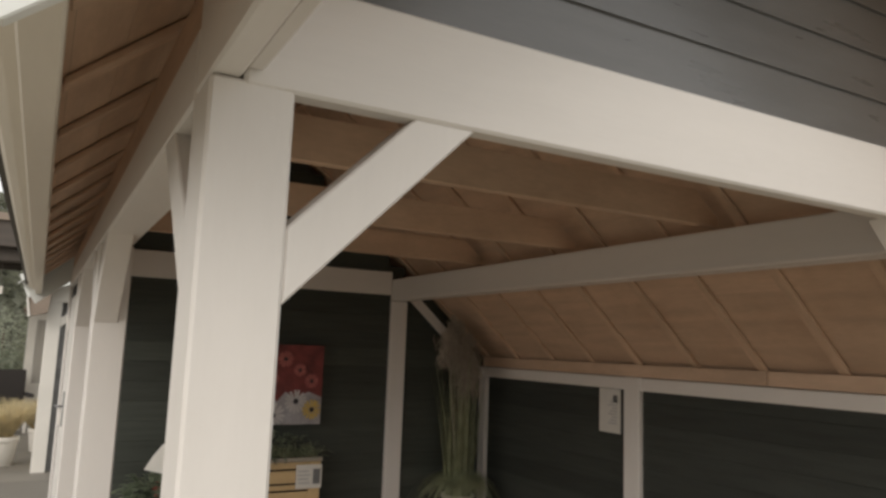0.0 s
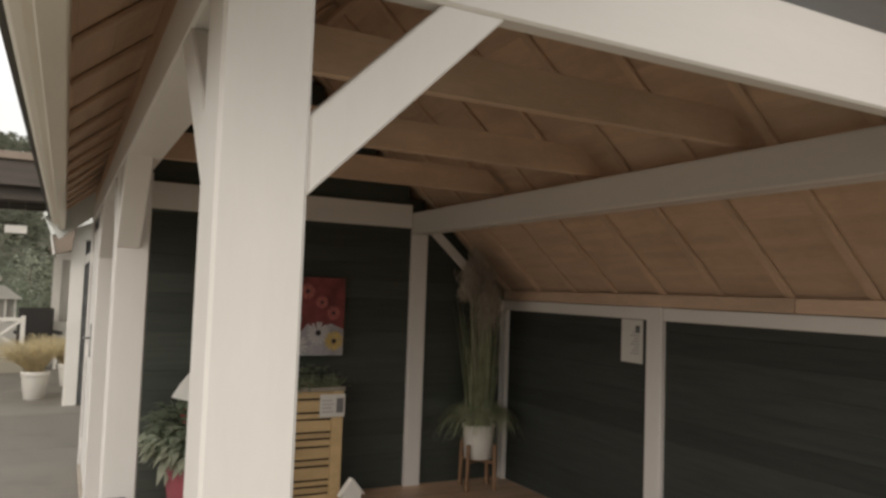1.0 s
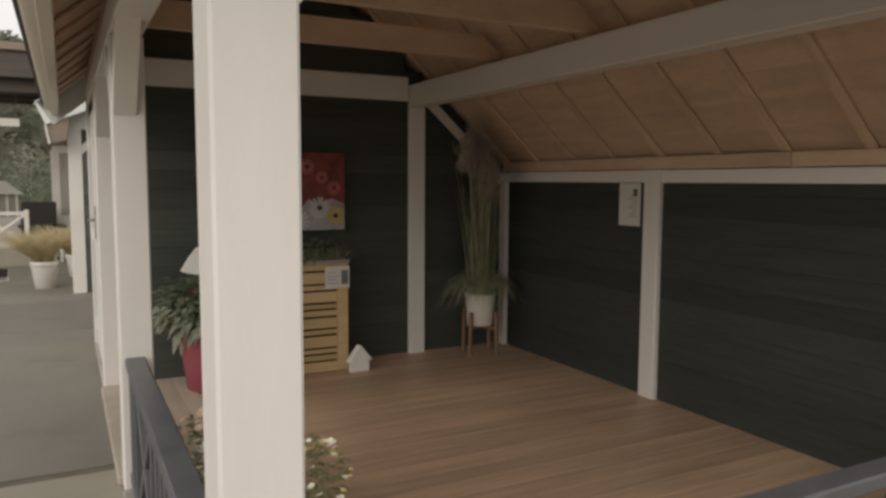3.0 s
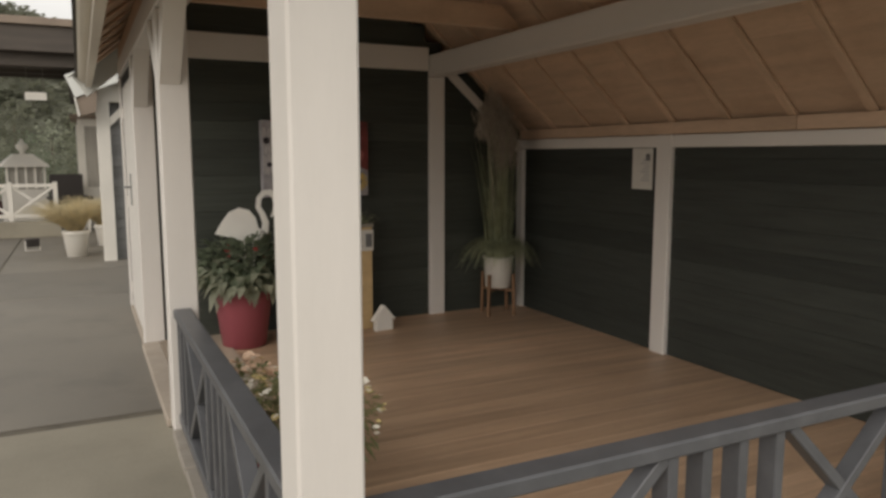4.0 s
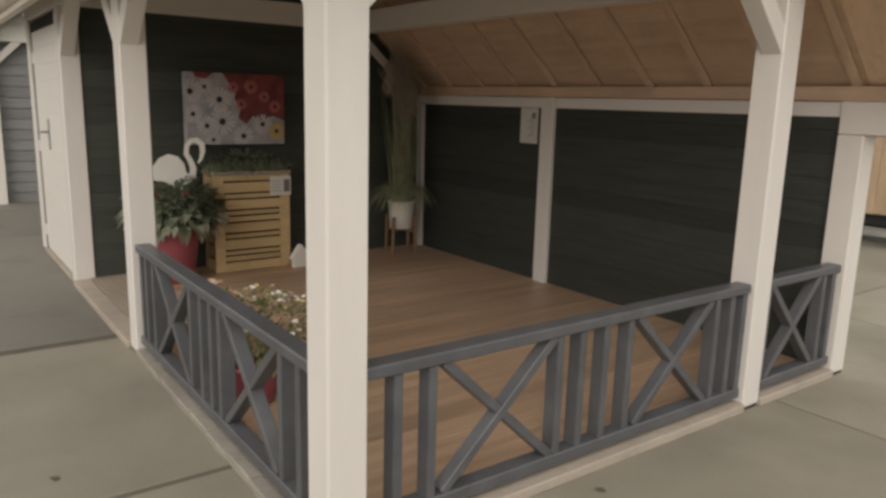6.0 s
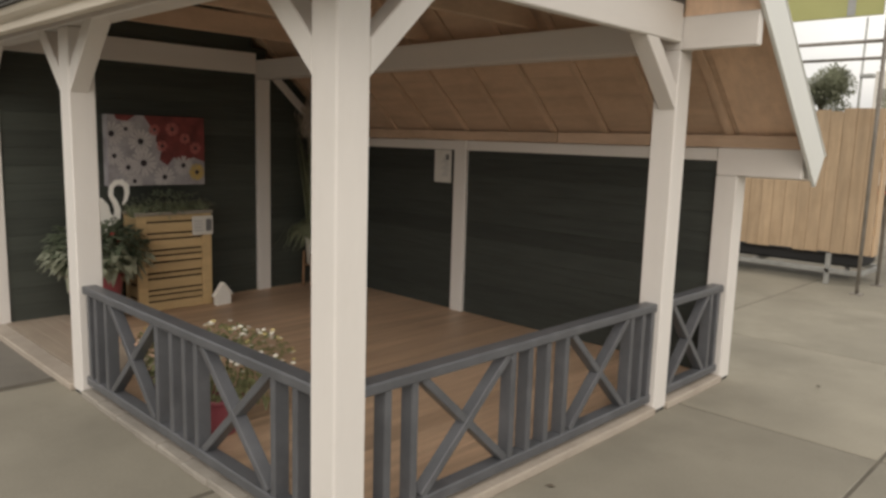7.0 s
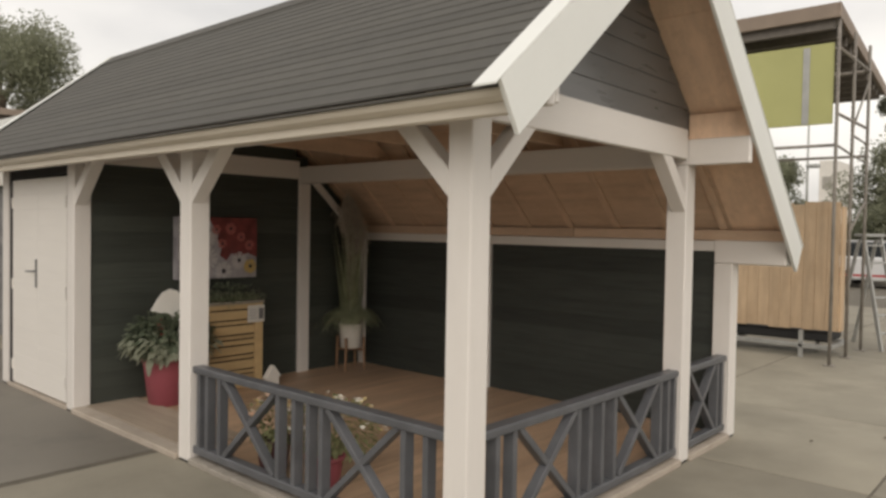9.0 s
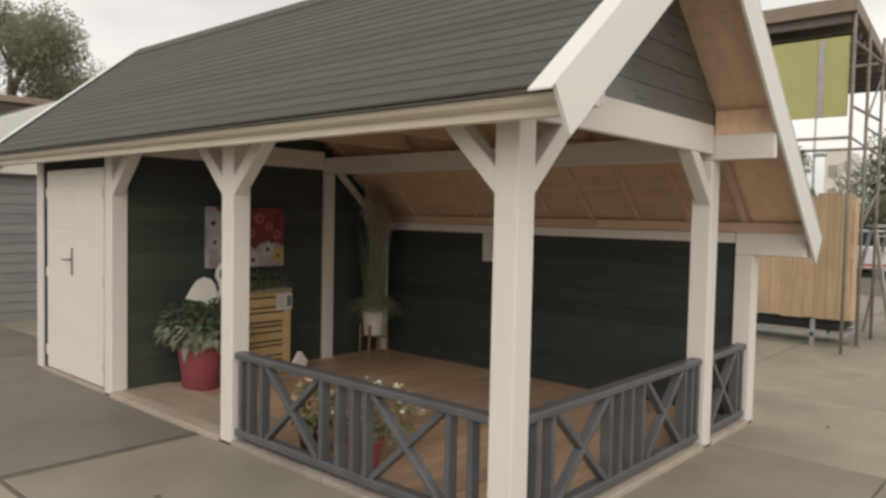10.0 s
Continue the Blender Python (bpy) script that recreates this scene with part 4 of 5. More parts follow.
def neighbour_cabin():
    """The next cabin of the row; its gable faces this one."""
    ob = thing("neighbour_cabin", "blue-grey boarded garden cabin with white post, verge and beam", "garden cabin", (-0.09, 9.25, 0))
    rx, rz, k = 1.9, 3.34, 0.42

    def z_at(x):
        return rz - k * abs(x - rx)
    for x in (-0.04, 3.1):
        part("post", box(x, x + 0.16, 0, 0.15, 0, 2.1, 0.006), FAR_WHITE, ob)
    part("gable_beam", box(-0.04, 3.25, 0.002, 0.148, 2.1, 2.3, 0.006), FAR_WHITE, ob)
    part("brace", prism([(0.12, 0.02, 1.78), (0.44, 0.02, 2.1), (0.32, 0.02, 2.1), (0.12, 0.02, 1.9)], (0, 0.1, 0), 0.003), FAR_WHITE, ob)
    wall = part("wall", box(0.12, 3.2, 0.18, 0.24, 0, 2.1, 0), GREYBOARD, ob, "blue-grey boards")
    for i in range(15):
        part("board", prism([(0.125, 0.155, i * 0.14), (0.125, 0.165, i * 0.14 + 0.137), (0.125, 0.18, i * 0.14 + 0.137), (0.125, 0.18, i * 0.14)], (2.97, 0, 0), 0.002), GREYBOARD, wall)
    part("side_wall", box(0.06, 0.1, 0.16, 5.0, 0, 2.2, 0), FAR_WHITE, ob)
    part("gable", prism([(-0.03, 0.05, 2.302), (3.24, 0.05, 2.302), (3.24, 0.05, z_at(3.24) - 0.05), (rx, 0.05, rz - 0.05), (-0.03, 0.05, z_at(-0.03) - 0.05)], (0, 0.04, 0), 0), FAR_WHITE, ob, "white boarded gable")
    part("roof", prism([(-0.35, -0.24, z_at(-0.35)), (rx, -0.24, rz), (3.4, -0.24, z_at(3.4)), (3.4, -0.24, z_at(3.4) - 0.03), (rx, -0.24, rz - 0.04), (-0.35, -0.24, z_at(-0.35) - 0.03)], (0, 5.4, 0), 0.002), SHINGLE, ob, "grey felt roof")
    # the boxed end of the eaves behind the verge board
    part("eaves_box", prism([(-0.23, -0.24, 1.90), (-0.04, -0.24, 1.95), (-0.01, -0.24, 2.245), (-0.265, -0.24, 2.115)], (0, 0.23, 0), 0.004), TAN, ob, "brown boxed end of the eaves")
    for x0, x1, s in ((-0.38, -0.27, 1), (3.52, 3.41, -1)):
        part("verge_board", prism([(x0, -0.27, z_at(x0) + 0.012), (rx, -0.27, rz + 0.012), (rx, -0.27, rz - 0.305), (x1, -0.27, z_at(x1) - 0.305)], (0, 0.028, 0), 0.003), VERGE_WHITE, ob)
    part("eaves_end", prism([(-0.285, -0.265, 2.125), (-0.262, -0.265, 2.125), (-0.222, -0.265, 1.90), (-0.248, -0.265, 1.885)], (0, 0.02, 0), 0.002), FAR_WHITE, ob)
    part("fascia", box(-0.062, -0.041, 0.16, 5.1, 2.2, 2.38, 0.003), TAN, ob, "brown eaves board")
    return ob


neighbour_cabin()


def display_shed():
    """A small pale shed standing beyond the neighbouring cabin."""
    ob = thing("display_shed", "small pale grey garden shed with a narrow white-framed window", "shed", (-0.36, 14.2, 0))
    part("wall", box(0, 2.6, 0, 2.2, 0, 2.1, 0.01), FAR_WHITE, ob)
    part("roof", box(-0.12, 2.7, -0.15, 2.3, 2.101, 2.17, 0.01), TAN, ob)
    window = part("window", box(-0.012, -0.001, 0.3, 0.7, 0.7, 1.95, 0), BLIND, ob)
    for y in (0.26, 0.70):
        part("window_frame", box(-0.03, -0.001, y, y + 0.04, 0.66, 1.99, 0.004), FAR_WHITE, window)
    front = part("window", box(0.12, 0.38, -0.012, -0.001, 0.8, 1.95, 0), BLIND, ob)
    for x in (0.08, 0.38):
        part("window_frame", box(x, x + 0.04, -0.03, -0.001, 0.76, 1.99, 0.004), FAR_WHITE, front)
    return ob


display_shed()
ob = thing("garden_floodlight", "small dark garden floodlight on a white bracket on the pavement", "lamp", (-1.05, 10.95, 0), 20)
part("housing", box(-0.09, 0.09, -0.04, 0.05, 0.06, 0.18, 0.012), WICKER, ob)
for x in (-0.105, 0.093):
    part("bracket", box(x, x + 0.012, -0.012, 0.012, 0.0, 0.15, 0.002), FAR_WHITE, ob)
part("base", box(-0.105, 0.105, -0.03, 0.03, 0.0, 0.008, 0.002), FAR_WHITE, ob)


def grass_pot(at, scale, label, seed):
    rnd = random.Random(seed)
    ob = thing("grass_pot", label, "potted plant", at)
    part("pot", lathe(pot_profile(0.125 * scale, 0.165 * scale, 0.37 * scale, 0.07)), WHITE_POT, ob, "white ribbed pot")
    part("soil", lathe([(0.15 * scale, 0.32 * scale), (0.14 * scale, 0.33 * scale), (0.02, 0.335 * scale)]), SOIL, ob)
    bm = bmesh.new()
    for _ in range(1800):
        a = rnd.uniform(0, 6.28)
        add_blade(bm, (0.07 * math.cos(a), 0.07 * math.sin(a), 0.33 * scale), (math.cos(a) * rnd.uniform(.1, 1.0) - 0.30, math.sin(a) * rnd.uniform(.1, 1.0), 1.4), rnd.uniform(0.45, 1.0) * scale, 0.007, 0.5, 6)
    part("grass_tuft", bm, STRAW, ob, "straw-coloured drooping grass")
    return ob


grass_pot((-0.46, 9.95, 0), 1.0, "white pot with straw-coloured ornamental grass on the pavement", 61)
grass_pot((-0.05, 11.2, 0), 0.9, "white pot with straw grass beyond the neighbouring cabin", 62)


def cross_fence():
    ob = thing("white_fence", "low white garden fence with diagonal crosses", "fence", (-4.2, 13.0, 0))
    part("plinth", box(0, 3.5, -0.1, 0.1, 0, 0.28, 0.01), CONCRETE, ob, "low concrete plinth")
    for i in range(6):
        part("post", box(i * 0.68, i * 0.68 + 0.07, -0.035, 0.035, 0.281, 0.95, 0.004), FAR_WHITE, ob)
        if i < 5:
            x0, x1 = i * 0.68 + 0.072, i * 0.68 + 0.678
            part("rail", box(x0, x1, -0.03, 0.03, 0.86, 0.92, 0.004), FAR_WHITE, ob)
            part("rail", box(x0, x1, -0.03, 0.03, 0.34, 0.40, 0.004), FAR_WHITE, ob)
            part("cross_bar", bar((x0, -0.012, 0.40), (x1, -0.012, 0.86), 0.045, 0.02, (0, 1, 0)), FAR_WHITE, ob)
            part("cross_bar", bar((x0, 0.012, 0.86), (x1, 0.012, 0.40), 0.045, 0.02, (0, 1, 0)), FAR_WHITE, ob)
    return ob


cross_fence()

ob = thing("garden_chair", "dark woven garden armchair under the far canopy", "chair", (-0.55, 13.6, 0), 12)
for x in (-0.27, 0.22):
    for y in (-0.25, 0.2):
        part("leg", box(x, x + 0.05, y, y + 0.05, 0, 0.38, 0.005), FAR_WHITE, ob)
part("seat", box(-0.28, 0.28, -0.26, 0.26, 0.381, 0.46, 0.015), WICKER, ob)
part("backrest", box(-0.28, 0.28, 0.20, 0.27, 0.461, 1.06, 0.02), WICKER, ob)
for x in (-0.34, 0.281):
    part("armrest", box(x, x + 0.06, -0.26, 0.27, 0.60, 0.66, 0.01), WICKER, ob)


def sales_canopy():
    ob = thing("sales_canopy", "long dark flat-roofed sales canopy with a pale front edge", "canopy", (0, 12.2, 0))
    part("roof", box(-9, 6.5, 0, 3.2, 3.05, 3.5, 0.01), CANOPY, ob)
    part("front_edge", box(-9, 6.5, -0.06, -0.001, 3.46, 3.58, 0.008), TAN, ob, "pale weathered edge board")
    part("front_beam", box(-9, 6.5, 0.2, 0.45, 2.84, 3.049, 0.01), CANOPY, ob)
    for i in range(3):
        part("joist", box(-9, 6.5, 1.2 + i * 0.85, 1.3 + i * 0.85, 2.9, 3.049, 0.005), CANOPY, ob)
    for x in (-8, -4.6, 2.2, 6.2):
        part("post", box(x, x + 0.16, 0.25, 0.41, 0, 2.839, 0.006), CANOPY, ob)
    return ob


sales_canopy()


def lantern_house(at, w, d, h):
    """A pale slatted garden cabinet with a hipped top and a finial."""
    ob = thing("lantern_house", "pale grey-white garden lantern house with a hipped top and finial", "garden lantern", at, 12)
    part("base", box(-w / 2 - 0.04, w / 2 + 0.04, -d / 2 - 0.04, d / 2 + 0.04, 0, 0.77, 0.01), FAR_WHITE, ob)
    part("core", box(-w / 2 + 0.03, w / 2 - 0.03, -d / 2 + 0.03, d / 2 - 0.03, 0.771, 0.77 + h, 0), BLIND, ob, "pale grey panes")
    for i in range(5):
        x = -w / 2 + w * i / 4
        part("bar", box(x - 0.02, x + 0.02, -d / 2 - 0.01, -d / 2 + 0.025, 0.771, 0.77 + h, 0.003), FAR_WHITE, ob)
    z = 0.771 + h
    bm = bmesh.new()
    lo = [bm.verts.new((sx * (w / 2 + 0.1), sy * (d / 2 + 0.1), z)) for sx, sy in ((-1, -1), (1, -1), (1, 1), (-1, 1))]
    hi = [bm.verts.new((sx * 0.16, sy * 0.1, z + 0.24)) for sx, sy in ((-1, -1), (1, -1), (1, 1), (-1, 1))]
    bm.faces.new(lo[::-1])
    bm.faces.new(hi)
    for i in range(4):
        bm.faces.new((lo[i], lo[(i + 1) % 4], hi[(i + 1) % 4], hi[i]))
    part("top", bm, FAR_WHITE, ob)
    part("finial", lathe([(0.05, z + 0.241), (0.04, z + 0.28), (0.1, z + 0.34), (0.11, z + 0.40), (0.05, z + 0.45), (0.02, z + 0.52)], 14), FAR_WHITE, ob)


lantern_house((-1.32, 14.6, 0), 0.62, 0.5, 0.42)
for i, (x, y, h) in enumerate(((-1.0, 17.5, 1.5), (-2.1, 18.5, 1.9), (-0.2, 16.5, 1.3), (-3.2, 18.0, 1.6), (-1.5, 19.2, 2.1))):
    ob = thing("shrub", "dense green shrub for sale under the canopy", "plant", (x, y, 0), group="shrubs under the canopy")
    part("pot", lathe(pot_profile(0.15, 0.2, 0.32)), MAROON_POT, ob)
    bm = bmesh.new()
    add_tube(bm, [(0, 0, 0.28), (0, 0, h * 0.6)], [0.02, 0.012])
    part("stem", bm, BARK, ob)
    part("foliage", leaf_bush((0, 0, h * 0.62), (0.42, 0.42, h * 0.36), 420, 0.1, 70 + i), LEAF_PALE if i % 2 else LEAF, ob)


def larch_display():
    """Upright boards on a low steel trestle."""
    ob = thing("larch_display_panel", "display panel of raw upright larch boards on a steel trestle", "display panel", (7.9, 0.33, 0))
    y = 0.0
    rnd = random.Random(5)
    while y < 2.6:
        w = 0.142
        part("board", box(-0.02 + rnd.uniform(-.004, .004), 0.02, y, y + w - 0.003, 0.36 + rnd.uniform(-.01, .01), 2.03 + rnd.uniform(-.025, .02), 0.003), PANEL, ob)
        y += w
    part("edge_board", box(0.022, 0.20, -0.03, -0.002, 0.36, 1.98, 0.003), PANEL, ob)
    part("back_rail", box(0.022, 0.07, 0.0, 2.6, 0.6, 0.7, 0.003), PANEL, ob)
    part("back_rail", box(0.022, 0.07, 0.0, 2.6, 1.6, 1.7, 0.003), PANEL, ob)
    # added black block: the shade in the gap below the boards
    part("tarp", box(0.05, 0.7, 0.1, 2.5, 0.2, 0.34, 0.03), RUBBER, ob, "black block standing in for the shade under the panel")
    trestle = part("trestle", bar((-0.12, 0.05, 0.16), (-0.12, 2.6, 0.16), 0.05, 0.05), GALV, ob, "galvanised steel trestle")
    part("trestle_bar", bar((0.7, 0.05, 0.16), (0.7, 2.6, 0.16), 0.05, 0.05), GALV, trestle)
    for y in (0.05, 1.3, 2.55):
        part("trestle_bar", bar((-0.1, y, 0.16), (0.68, y, 0.16), 0.045, 0.045), GALV, trestle)
    for x in (-0.12, 0.7):
        for y in (0.4, 2.2):
            part("trestle_leg", bar((x, y, 0), (x, y, 0.36), 0.05, 0.05, (1, 0, 0)), GALV, trestle)
    return ob


larch_display()


def scaffold_shelter():
    ob = thing("scaffold_shelter", "flat-roofed shelter on dark steel scaffold legs with a lime green panel", "shelter", (7.4, 0.28, 0))
    part("roof", prism([(-0.1, 0.03, 4.27), (5.9, 0.62, 4.27), (5.9, 5.0, 4.27), (-0.1, 5.0, 4.27)], (0, 0, 0.06), 0.004), SHADEROOF, ob, "dark boarded roof underside")
    part("roof_edge", box(-0.14, -0.102, 0.0, 5.0, 4.25, 4.43, 0.006), TAN, ob, "tan roof edge")
    part("roof_edge", bar((-0.14, -0.015, 4.34), (5.92, 0.59, 4.34), 0.03, 0.18, (0, 0, 1)), TAN, ob)
    for i in range(12):
        part("roof_joist", box(-0.05 + 0.5 * i, 0.02 + 0.5 * i, 0.06 + 0.05 * i, 5.0, 4.14, 4.269, 0.003), SHADEROOF, ob)
    panel = part("green_panel", box(-0.06, -0.03, 0.05, 3.4, 2.98, 3.97, 0.004), LIME, ob, "lime green sheet panel")
    part("panel_seam", box(-0.068, -0.061, 0.32, 0.40, 2.99, 3.94, 0.001), GALV, panel)
    for x in (-0.06, 0.75, 1.6):
        for y in (0.0, 2.2, 4.2):
            bm = bmesh.new()
            add_tube(bm, [(x, y, 0), (x, y, 4.25)], [0.021, 0.021], 8)
            leg = part("leg", bm, RUSTY, ob, "dark steel tube")
            part("foot_plate", box(x - 0.06, x + 0.06, y - 0.06, y + 0.06, 0.0, 0.012, 0.002), RUSTY, leg)
    for z in (2.72, 3.9):
        for p, q in (((0, 0, z), (0, 4.2, z)), ((0, 0, z + 0.38 * (z < 3)), (1.6, 0, z + 0.38 * (z < 3))), ((1.6, 0, z), (1.6, 4.2, z))):
            bm = bmesh.new()
            add_tube(bm, [p, q], [0.02, 0.02], 8)
            part("ledger", bm, RUSTY, ob)
    for p, q in (((-0.06, 0, 2.72), (0.75, 0, 2.66)), ((0.75, 0, 2.66), (1.6, 0, 2.62)), ((0.75, 0, 3.0), (1.6, 0, 3.75)), ((0.75, 0, 2.92), (1.6, 0, 2.88)), ((0.75, 0, 1.65), (1.6, 0, 2.1))):
        bm = bmesh.new()
        add_tube(bm, [p, q], [0.014, 0.014], 8)
        part("diagonal", bm, RUSTY, ob)
    # toothed rack strips beside the legs
    for x in (-0.06, 0.75, 1.6):
        bm = bmesh.new()
        for i in range(34):
            add_box(bm, x - 0.05, x - 0.027, -0.012, 0.012, 2.0 + i * 0.06, 2.03 + i * 0.06)
        tagged(part("rack_teeth", bm, RUSTY, ob), kind="stuff")
    return ob


scaffold_shelter()


def step_ladder():
    ob = thing("step_ladder", "open aluminium step ladder on the pavement", "ladder", (9.5, 0.30, 0), 58)
    for y in (-0.19, 0.19):
        part("front_rail", bar((-0.42, y, 0), (-0.02, y * 0.8, 1.62), 0.028, 0.06, (1, 0, 0)), GALV, ob)
        part("rear_rail", bar((0.42, y, 0), (0.04, y * 0.8, 1.56), 0.028, 0.05, (1, 0, 0)), GALV, ob)
    for i in range(6):
        t = (i + 1) / 6.6
        part("step", box(-0.42 + 0.4 * t - 0.04, -0.42 + 0.4 * t + 0.05, -0.18 + 0.03 * t, 0.18 - 0.03 * t, 1.62 * t - 0.012, 1.62 * t + 0.012, 0.003), GALV, ob)
    part("top_cap", box(-0.1, 0.12, -0.18, 0.18, 1.60, 1.64, 0.006), GALV, ob)
    return ob


step_ladder()

ob = thing("barrier_tape", "red barrier tape stretched between thin posts", "barrier", (13.5, -1.5, 0))
for y in (0, 1.8, 3.6):
    part("post", box(-0.02, 0.02, y - 0.02, y + 0.02, 0, 1.0, 0.004), GALV, ob)
part("tape", bar((-0.022, 0, 0.86), (-0.022, 3.6, 0.84), 0.004, 0.045, (0, 0, 1), 0), TAPE, ob)


def parked_car(at, turn, label):
    ob = thing("parked_car", label, "car", at, turn)
    body = [(-2.1, 0.35), (-2.12, 0.75), (-1.95, 0.88), (-1.25, 0.95), (1.55, 0.98), (2.05, 0.85), (2.1, 0.4), (1.75, 0.25), (-1.8, 0.25)]
    part("body", prism([(x, -0.85, z) for x, z in body], (0, 1.7, 0), 0.05), CARPAINT, ob)
    part("cabin_glass", prism([(x, -0.74, z) for x, z in ((-1.2, 0.94), (-0.55, 1.40), (1.2, 1.42), (1.75, 0.96))], (0, 1.48, 0), 0.04), CARGLASS, ob)
    part("roof_panel", prism([(x, -0.70, z) for x, z in ((-0.5, 1.415), (-0.42, 1.47), (1.05, 1.48), (1.15, 1.43))], (0, 1.4, 0), 0.02), CARPAINT, ob)
    for x in (-1.35, 1.3):
        for y in (-0.87, 0.71):
            bm = lathe([(0.2, 0), (0.31, 0.02), (0.32, 0.08), (0.31, 0.14), (0.2, 0.16)], 20)
            bmesh.ops.rotate(bm, verts=bm.verts, matrix=Matrix.Rotation(-math.pi / 2, 3, "X"))
            bmesh.ops.translate(bm, verts=bm.verts, vec=(x, y, 0.32))
            part("wheel", bm, RUBBER, ob)
    return ob


parked_car((24.0, 2.6, 0), 95, "white parked car with dark windows beyond the yard")
parked_car((26.0, 5.2, 0), 95, "white parked car standing farther off in the yard")
parked_car((23.5, -0.4, 0), 88, "white parked car by the edge of the yard")

ob = thing("street_lamp", "slender grey street lamp beyond the yard", "street lamp", (40, 9.37, 0))
bm = bmesh.new()
add_tube(bm, [(0, 0, 0), (0, 0, 4), (0, 0, 8.2)], [0.09, 0.07, 0.05], 8)
part("pole", bm, GALV, ob)
part("lamp_head", box(-0.2, 0.2, -0.6, 0.05, 5.25, 5.45, 0.04), GALV, ob)

ob = thing("far_tower_block", "pale distant block of flats behind the trees", "building", (62, 13.8, 0))
part("wall", box(0, 6, -0.6, 0.6, 0, 7.7, 0.02), FAR_WHITE, ob)
for i in range(3):
    part("window", box(-0.02, -0.001, -0.35, 0.35, 1.6 + i * 1.9, 2.6 + i * 1.9, 0), BLIND, ob)

# plants for sale beyond the canopy
PLANTS = ((-4.6, 20.6, 2.3), (-3.6, 21.8, 2.9), (-2.7, 20.4, 2.0), (-1.9, 21.6, 2.8), (-1.0, 20.8, 2.3), (-0.2, 21.9, 2.7), (0.6, 20.7, 2.2))
for i, (x, y, h) in enumerate(PLANTS):
    ob = thing("nursery_tree", "small bushy nursery tree standing beyond the canopy", "tree", (x, y, 0), group="nursery trees")
    bm = bmesh.new()
    add_tube(bm, [(0, 0, 0), (0.03, 0, h * 0.4), (0, 0.02, h * 0.8)], [0.035, 0.025, 0.012])
    part("trunk", bm, BARK, ob)
    part("crown", leaf_bush((0, 0, h * 0.6), (0.62, 0.6, h * 0.42), 800, 0.13, 170 + i, 0.2), (TREE_DARK, LEAF_PALE, TREE_LEAF)[i % 3], ob)
ob = thing("hanging_sign", "small pale blank sign board hung under the canopy", "sign", (-0.95, 12.75, 2.32))
part("board", box(-0.16, 0.16, 0, 0.02, 0, 0.13, 0.003), FAR_WHITE, ob)
for x in (-0.12, 0.12):
    bm = bmesh.new()
    add_tube(bm, [(x, 0.01, 0.13), (x, 0.01, 0.72)], [0.004, 0.004], 5)
    part("cord", bm, RUSTY, ob)

# trees and hedge round the yard
tree("tree", "broad leafy tree behind the neighbouring roofs", (7.4, 30, 0), 9.9, 3.9, 0.12, 56000, 0.13, TREE_LEAF, 1)
tree("tree", "leafy tree behind the canopy roof", (4.4, 33, 0), 8.6, 3.4, 0.12, 34000, 0.14, TREE_LEAF, 2)
tree("tree", "rounded tree beyond the larch panel", (30, 8.0, 0), 4.6, 1.5, 0.25, 14000, 0.14, TREE_LEAF, 3)
tree("tree", "wide green tree beyond the scaffold", (30, 3.3, 0), 5.0, 2.4, 0.15, 24000, 0.14, TREE_LEAF, 4)
tree("tree", "tall dark tree at the edge of the yard", (34, 4.3, 0), 7.9, 0.95, 0.2, 11000, 0.13, TREE_DARK, 5)
tree("tree", "dark tree behind the parked cars", (31, -2.0, 0), 6.0, 2.8, 0.15, 16000, 0.15, TREE_DARK, 6)
# a wooded rise behind the canopy: sloping ground under a closed cover of leaf clumps
bm = bmesh.new()
NX, NY = 44, 14
rise = [[None] * (NY + 1) for _ in range(NX + 1)]
for i in range(NX + 1):
    for j in range(NY + 1):
        x, y = -34 + i * 0.95, 34 + j * 1.6
        up = math.sin(math.pi / 2 * min(1, j / 9)) * (11.2 + 0.5 * math.sin(x * 0.31) + 0.5 * math.sin(x * 0.83 + 1) - 0.55 * max(0, x + 5))
        rise[i][j] = bm.verts.new((x, y, up - 0.2))
for i in range(NX):
    for j in range(NY):
        bm.faces.new((rise[i][j], rise[i + 1][j], rise[i + 1][j + 1], rise[i][j + 1]))
WOOD_COVER = material("far_wood_cover", (0.16, 0.165, 0.125), 0.9, 0.45, 0.7, bump=0.4, fine=3.0, stain=0.5, stain_colour=(0.13, 0.135, 0.10), stain_scale=0.25)
tagged(part("wooded_rise", bm, WOOD_COVER), "grey-green wooded rise beyond the sales canopy", "hill", kind="structure")
rnd = random.Random(77)
bm = bmesh.new()
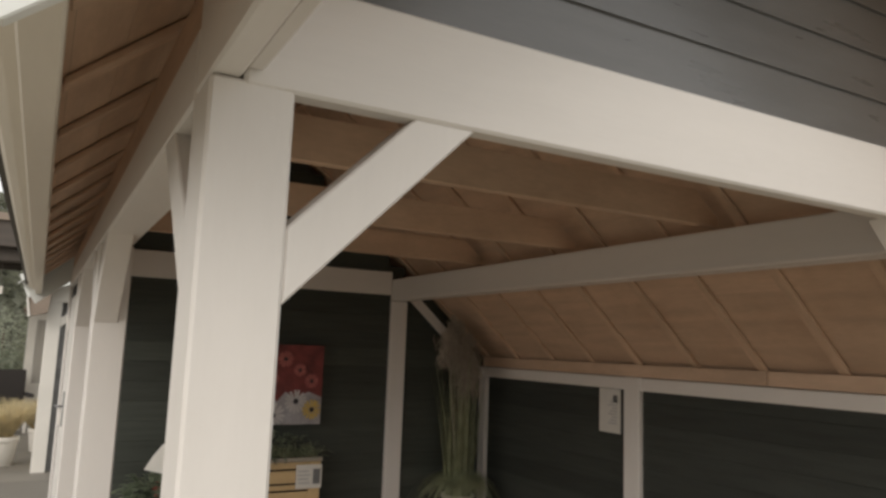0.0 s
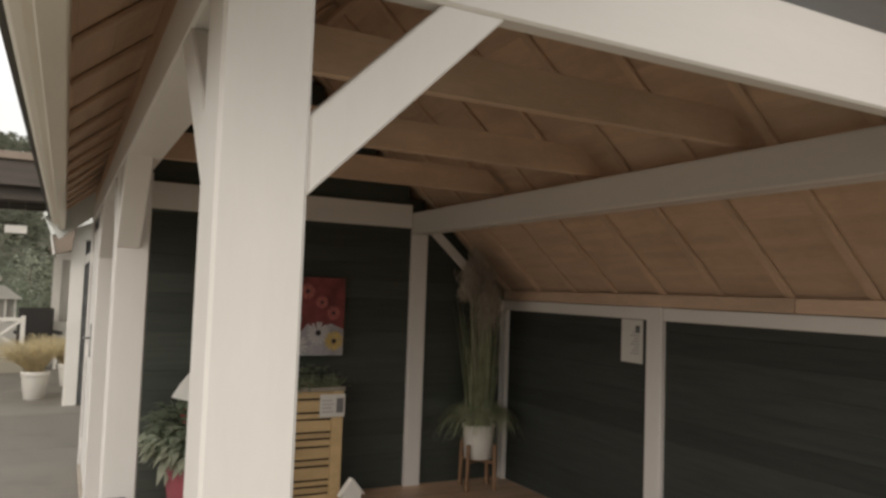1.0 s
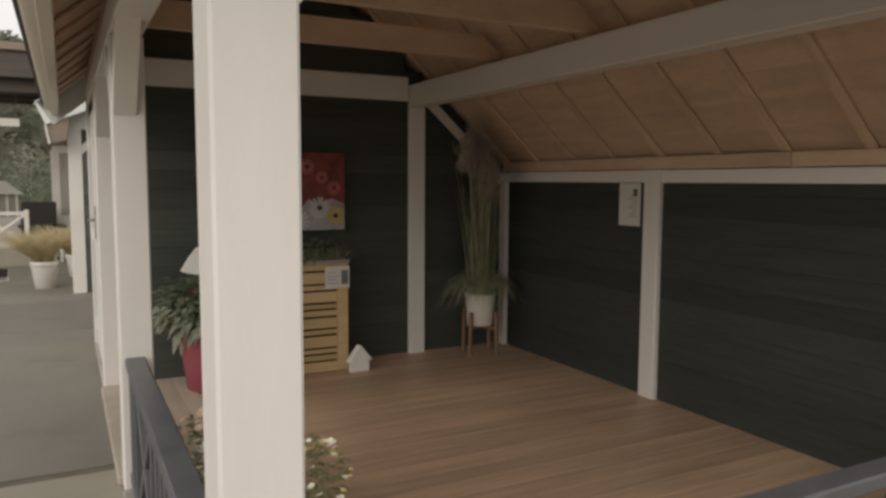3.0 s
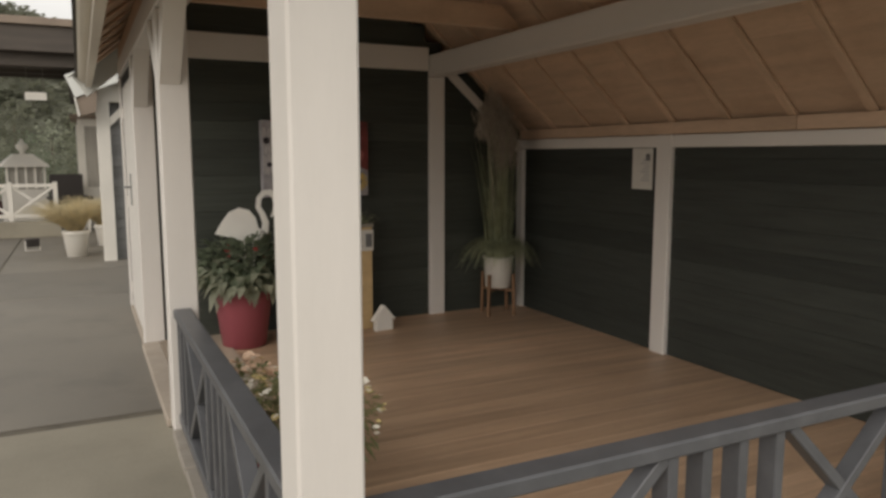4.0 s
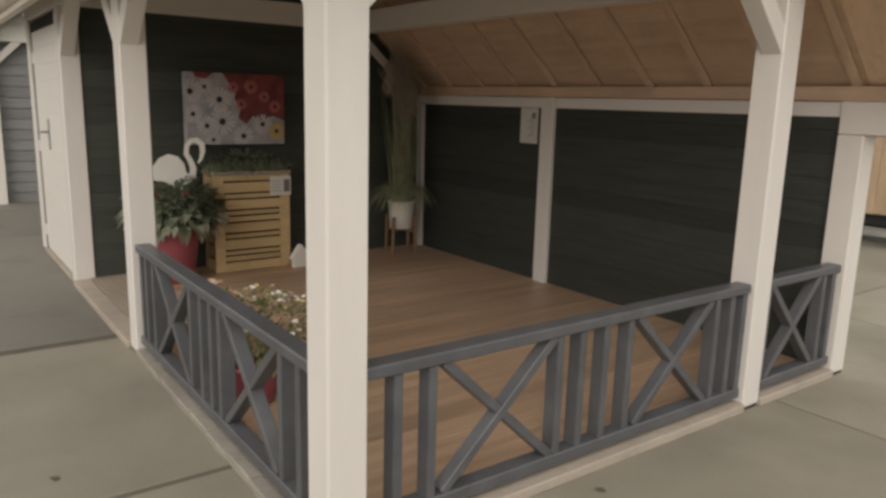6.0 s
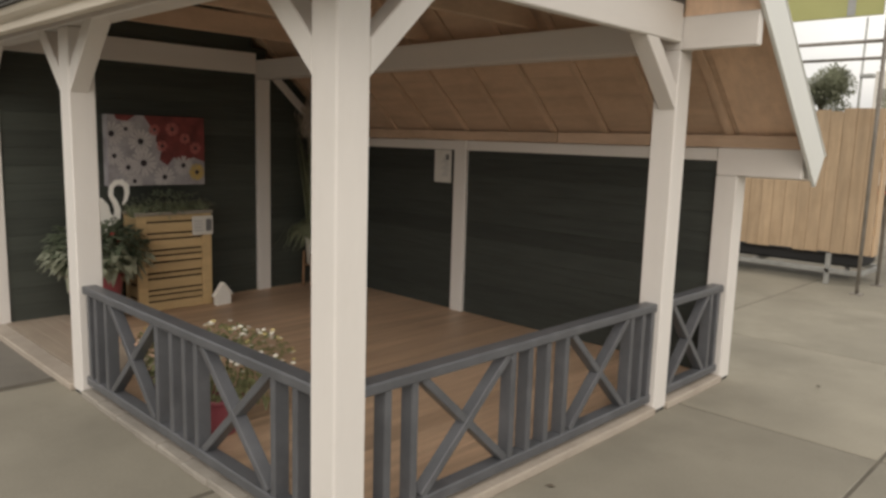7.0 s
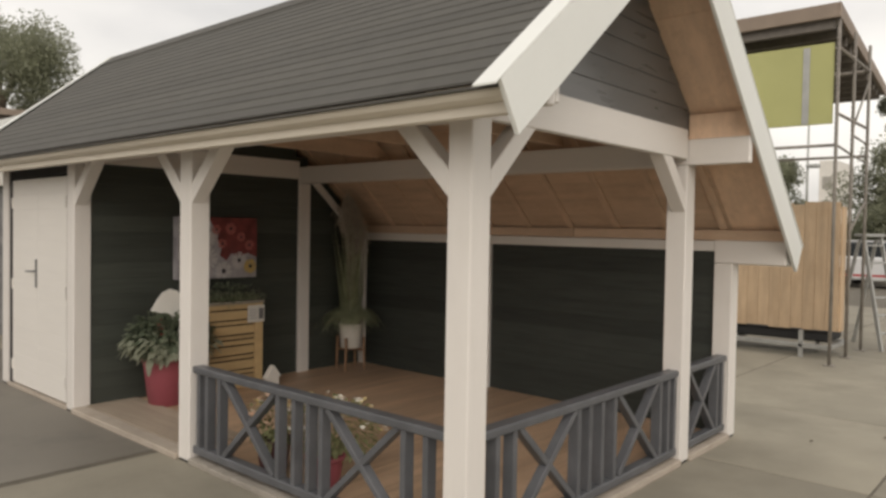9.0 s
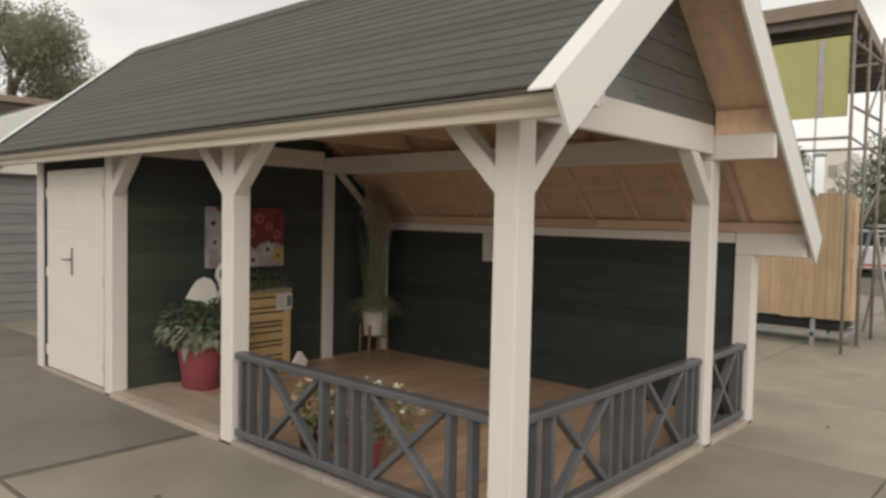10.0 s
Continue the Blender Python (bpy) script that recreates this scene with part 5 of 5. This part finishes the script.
for _ in range(26000):
    x, j = rnd.uniform(-33, 7), rnd.random() * 9.5
    y = 34 + j * 1.6
    up = math.sin(math.pi / 2 * min(1, j / 9)) * (11.2 + 0.5 * math.sin(x * 0.31) + 0.5 * math.sin(x * 0.83 + 1) - 0.55 * max(0, x + 5))
    lump = 0.9 * max(0, math.sin(x * 1.3 + 2 * math.sin(y)) * math.sin(y * 1.1 + x * 0.4))
    add_leaf(bm, (x, y, up + lump * rnd.random() - 0.1), (rnd.uniform(-1, 1), rnd.uniform(-1, 0.4), rnd.uniform(0, 1)), rnd.uniform(0.25, 0.5), 0.3, 0.3)
tagged(part("woodland_foliage", bm, TREE_DARK), "dense grey-green leaf cover on the rise", "woodland", kind="stuff")
hedge = tagged(part("hedge", leaf_bush((0, 0, 0.8), (1.0, 16, 1.0), 9000, 0.22, 9, 0.75), HEDGE), "long clipped green hedge behind the yard", "hedge", kind="stuff")
hedge.location = (33, 2, 0.3)

# ---- pavement slabs ----
slab = mesh_of("slab", box(0, 1.937, 0, 1.937, -0.009, 0.0, 0.004), CONCRETE)
yard_slab = mesh_of("slab", box(0, 1.918, 0, 1.918, -0.009, 0.0, 0.004), CONCRETE)
damp_slab = mesh_of("slab", box(0, 1.937, 0, 1.937, -0.009, 0.0, 0.006), DAMP)
for i in range(14):
    for j in range(14):
        x, y = 4.56 + 1.955 * (i - 8), 2.815 + 1.955 * (j - 6)
        piece("slab", damp_slab if x < 0 and y > 2.78 else yard_slab if x < 0 else slab, pavement, pose(x + 0.009, y + (0.046 if x < 0 and 2.78 < y < 3 else 0.009), 0.004 if x < 0 and y > 2.78 else 0))
# a few dry leaves blown onto the slabs
rnd = random.Random(8)
bm = bmesh.new()
for x, y in ((1.14, -0.15), (-0.77, 1.88), (1.05, -0.22), (-1.6, 0.4), (4.1, -0.9), (3.6, -0.5), (-0.6, 1.1)):
    add_leaf(bm, (x, y, 0.004), (rnd.uniform(-1, 1), rnd.uniform(-1, 1), 0.05), 0.05, 0.03, 0.0)
tagged(part("dry_leaves", bm, BARK), "a few dry brown leaves lying on the slabs", "leaves", kind="stuff")
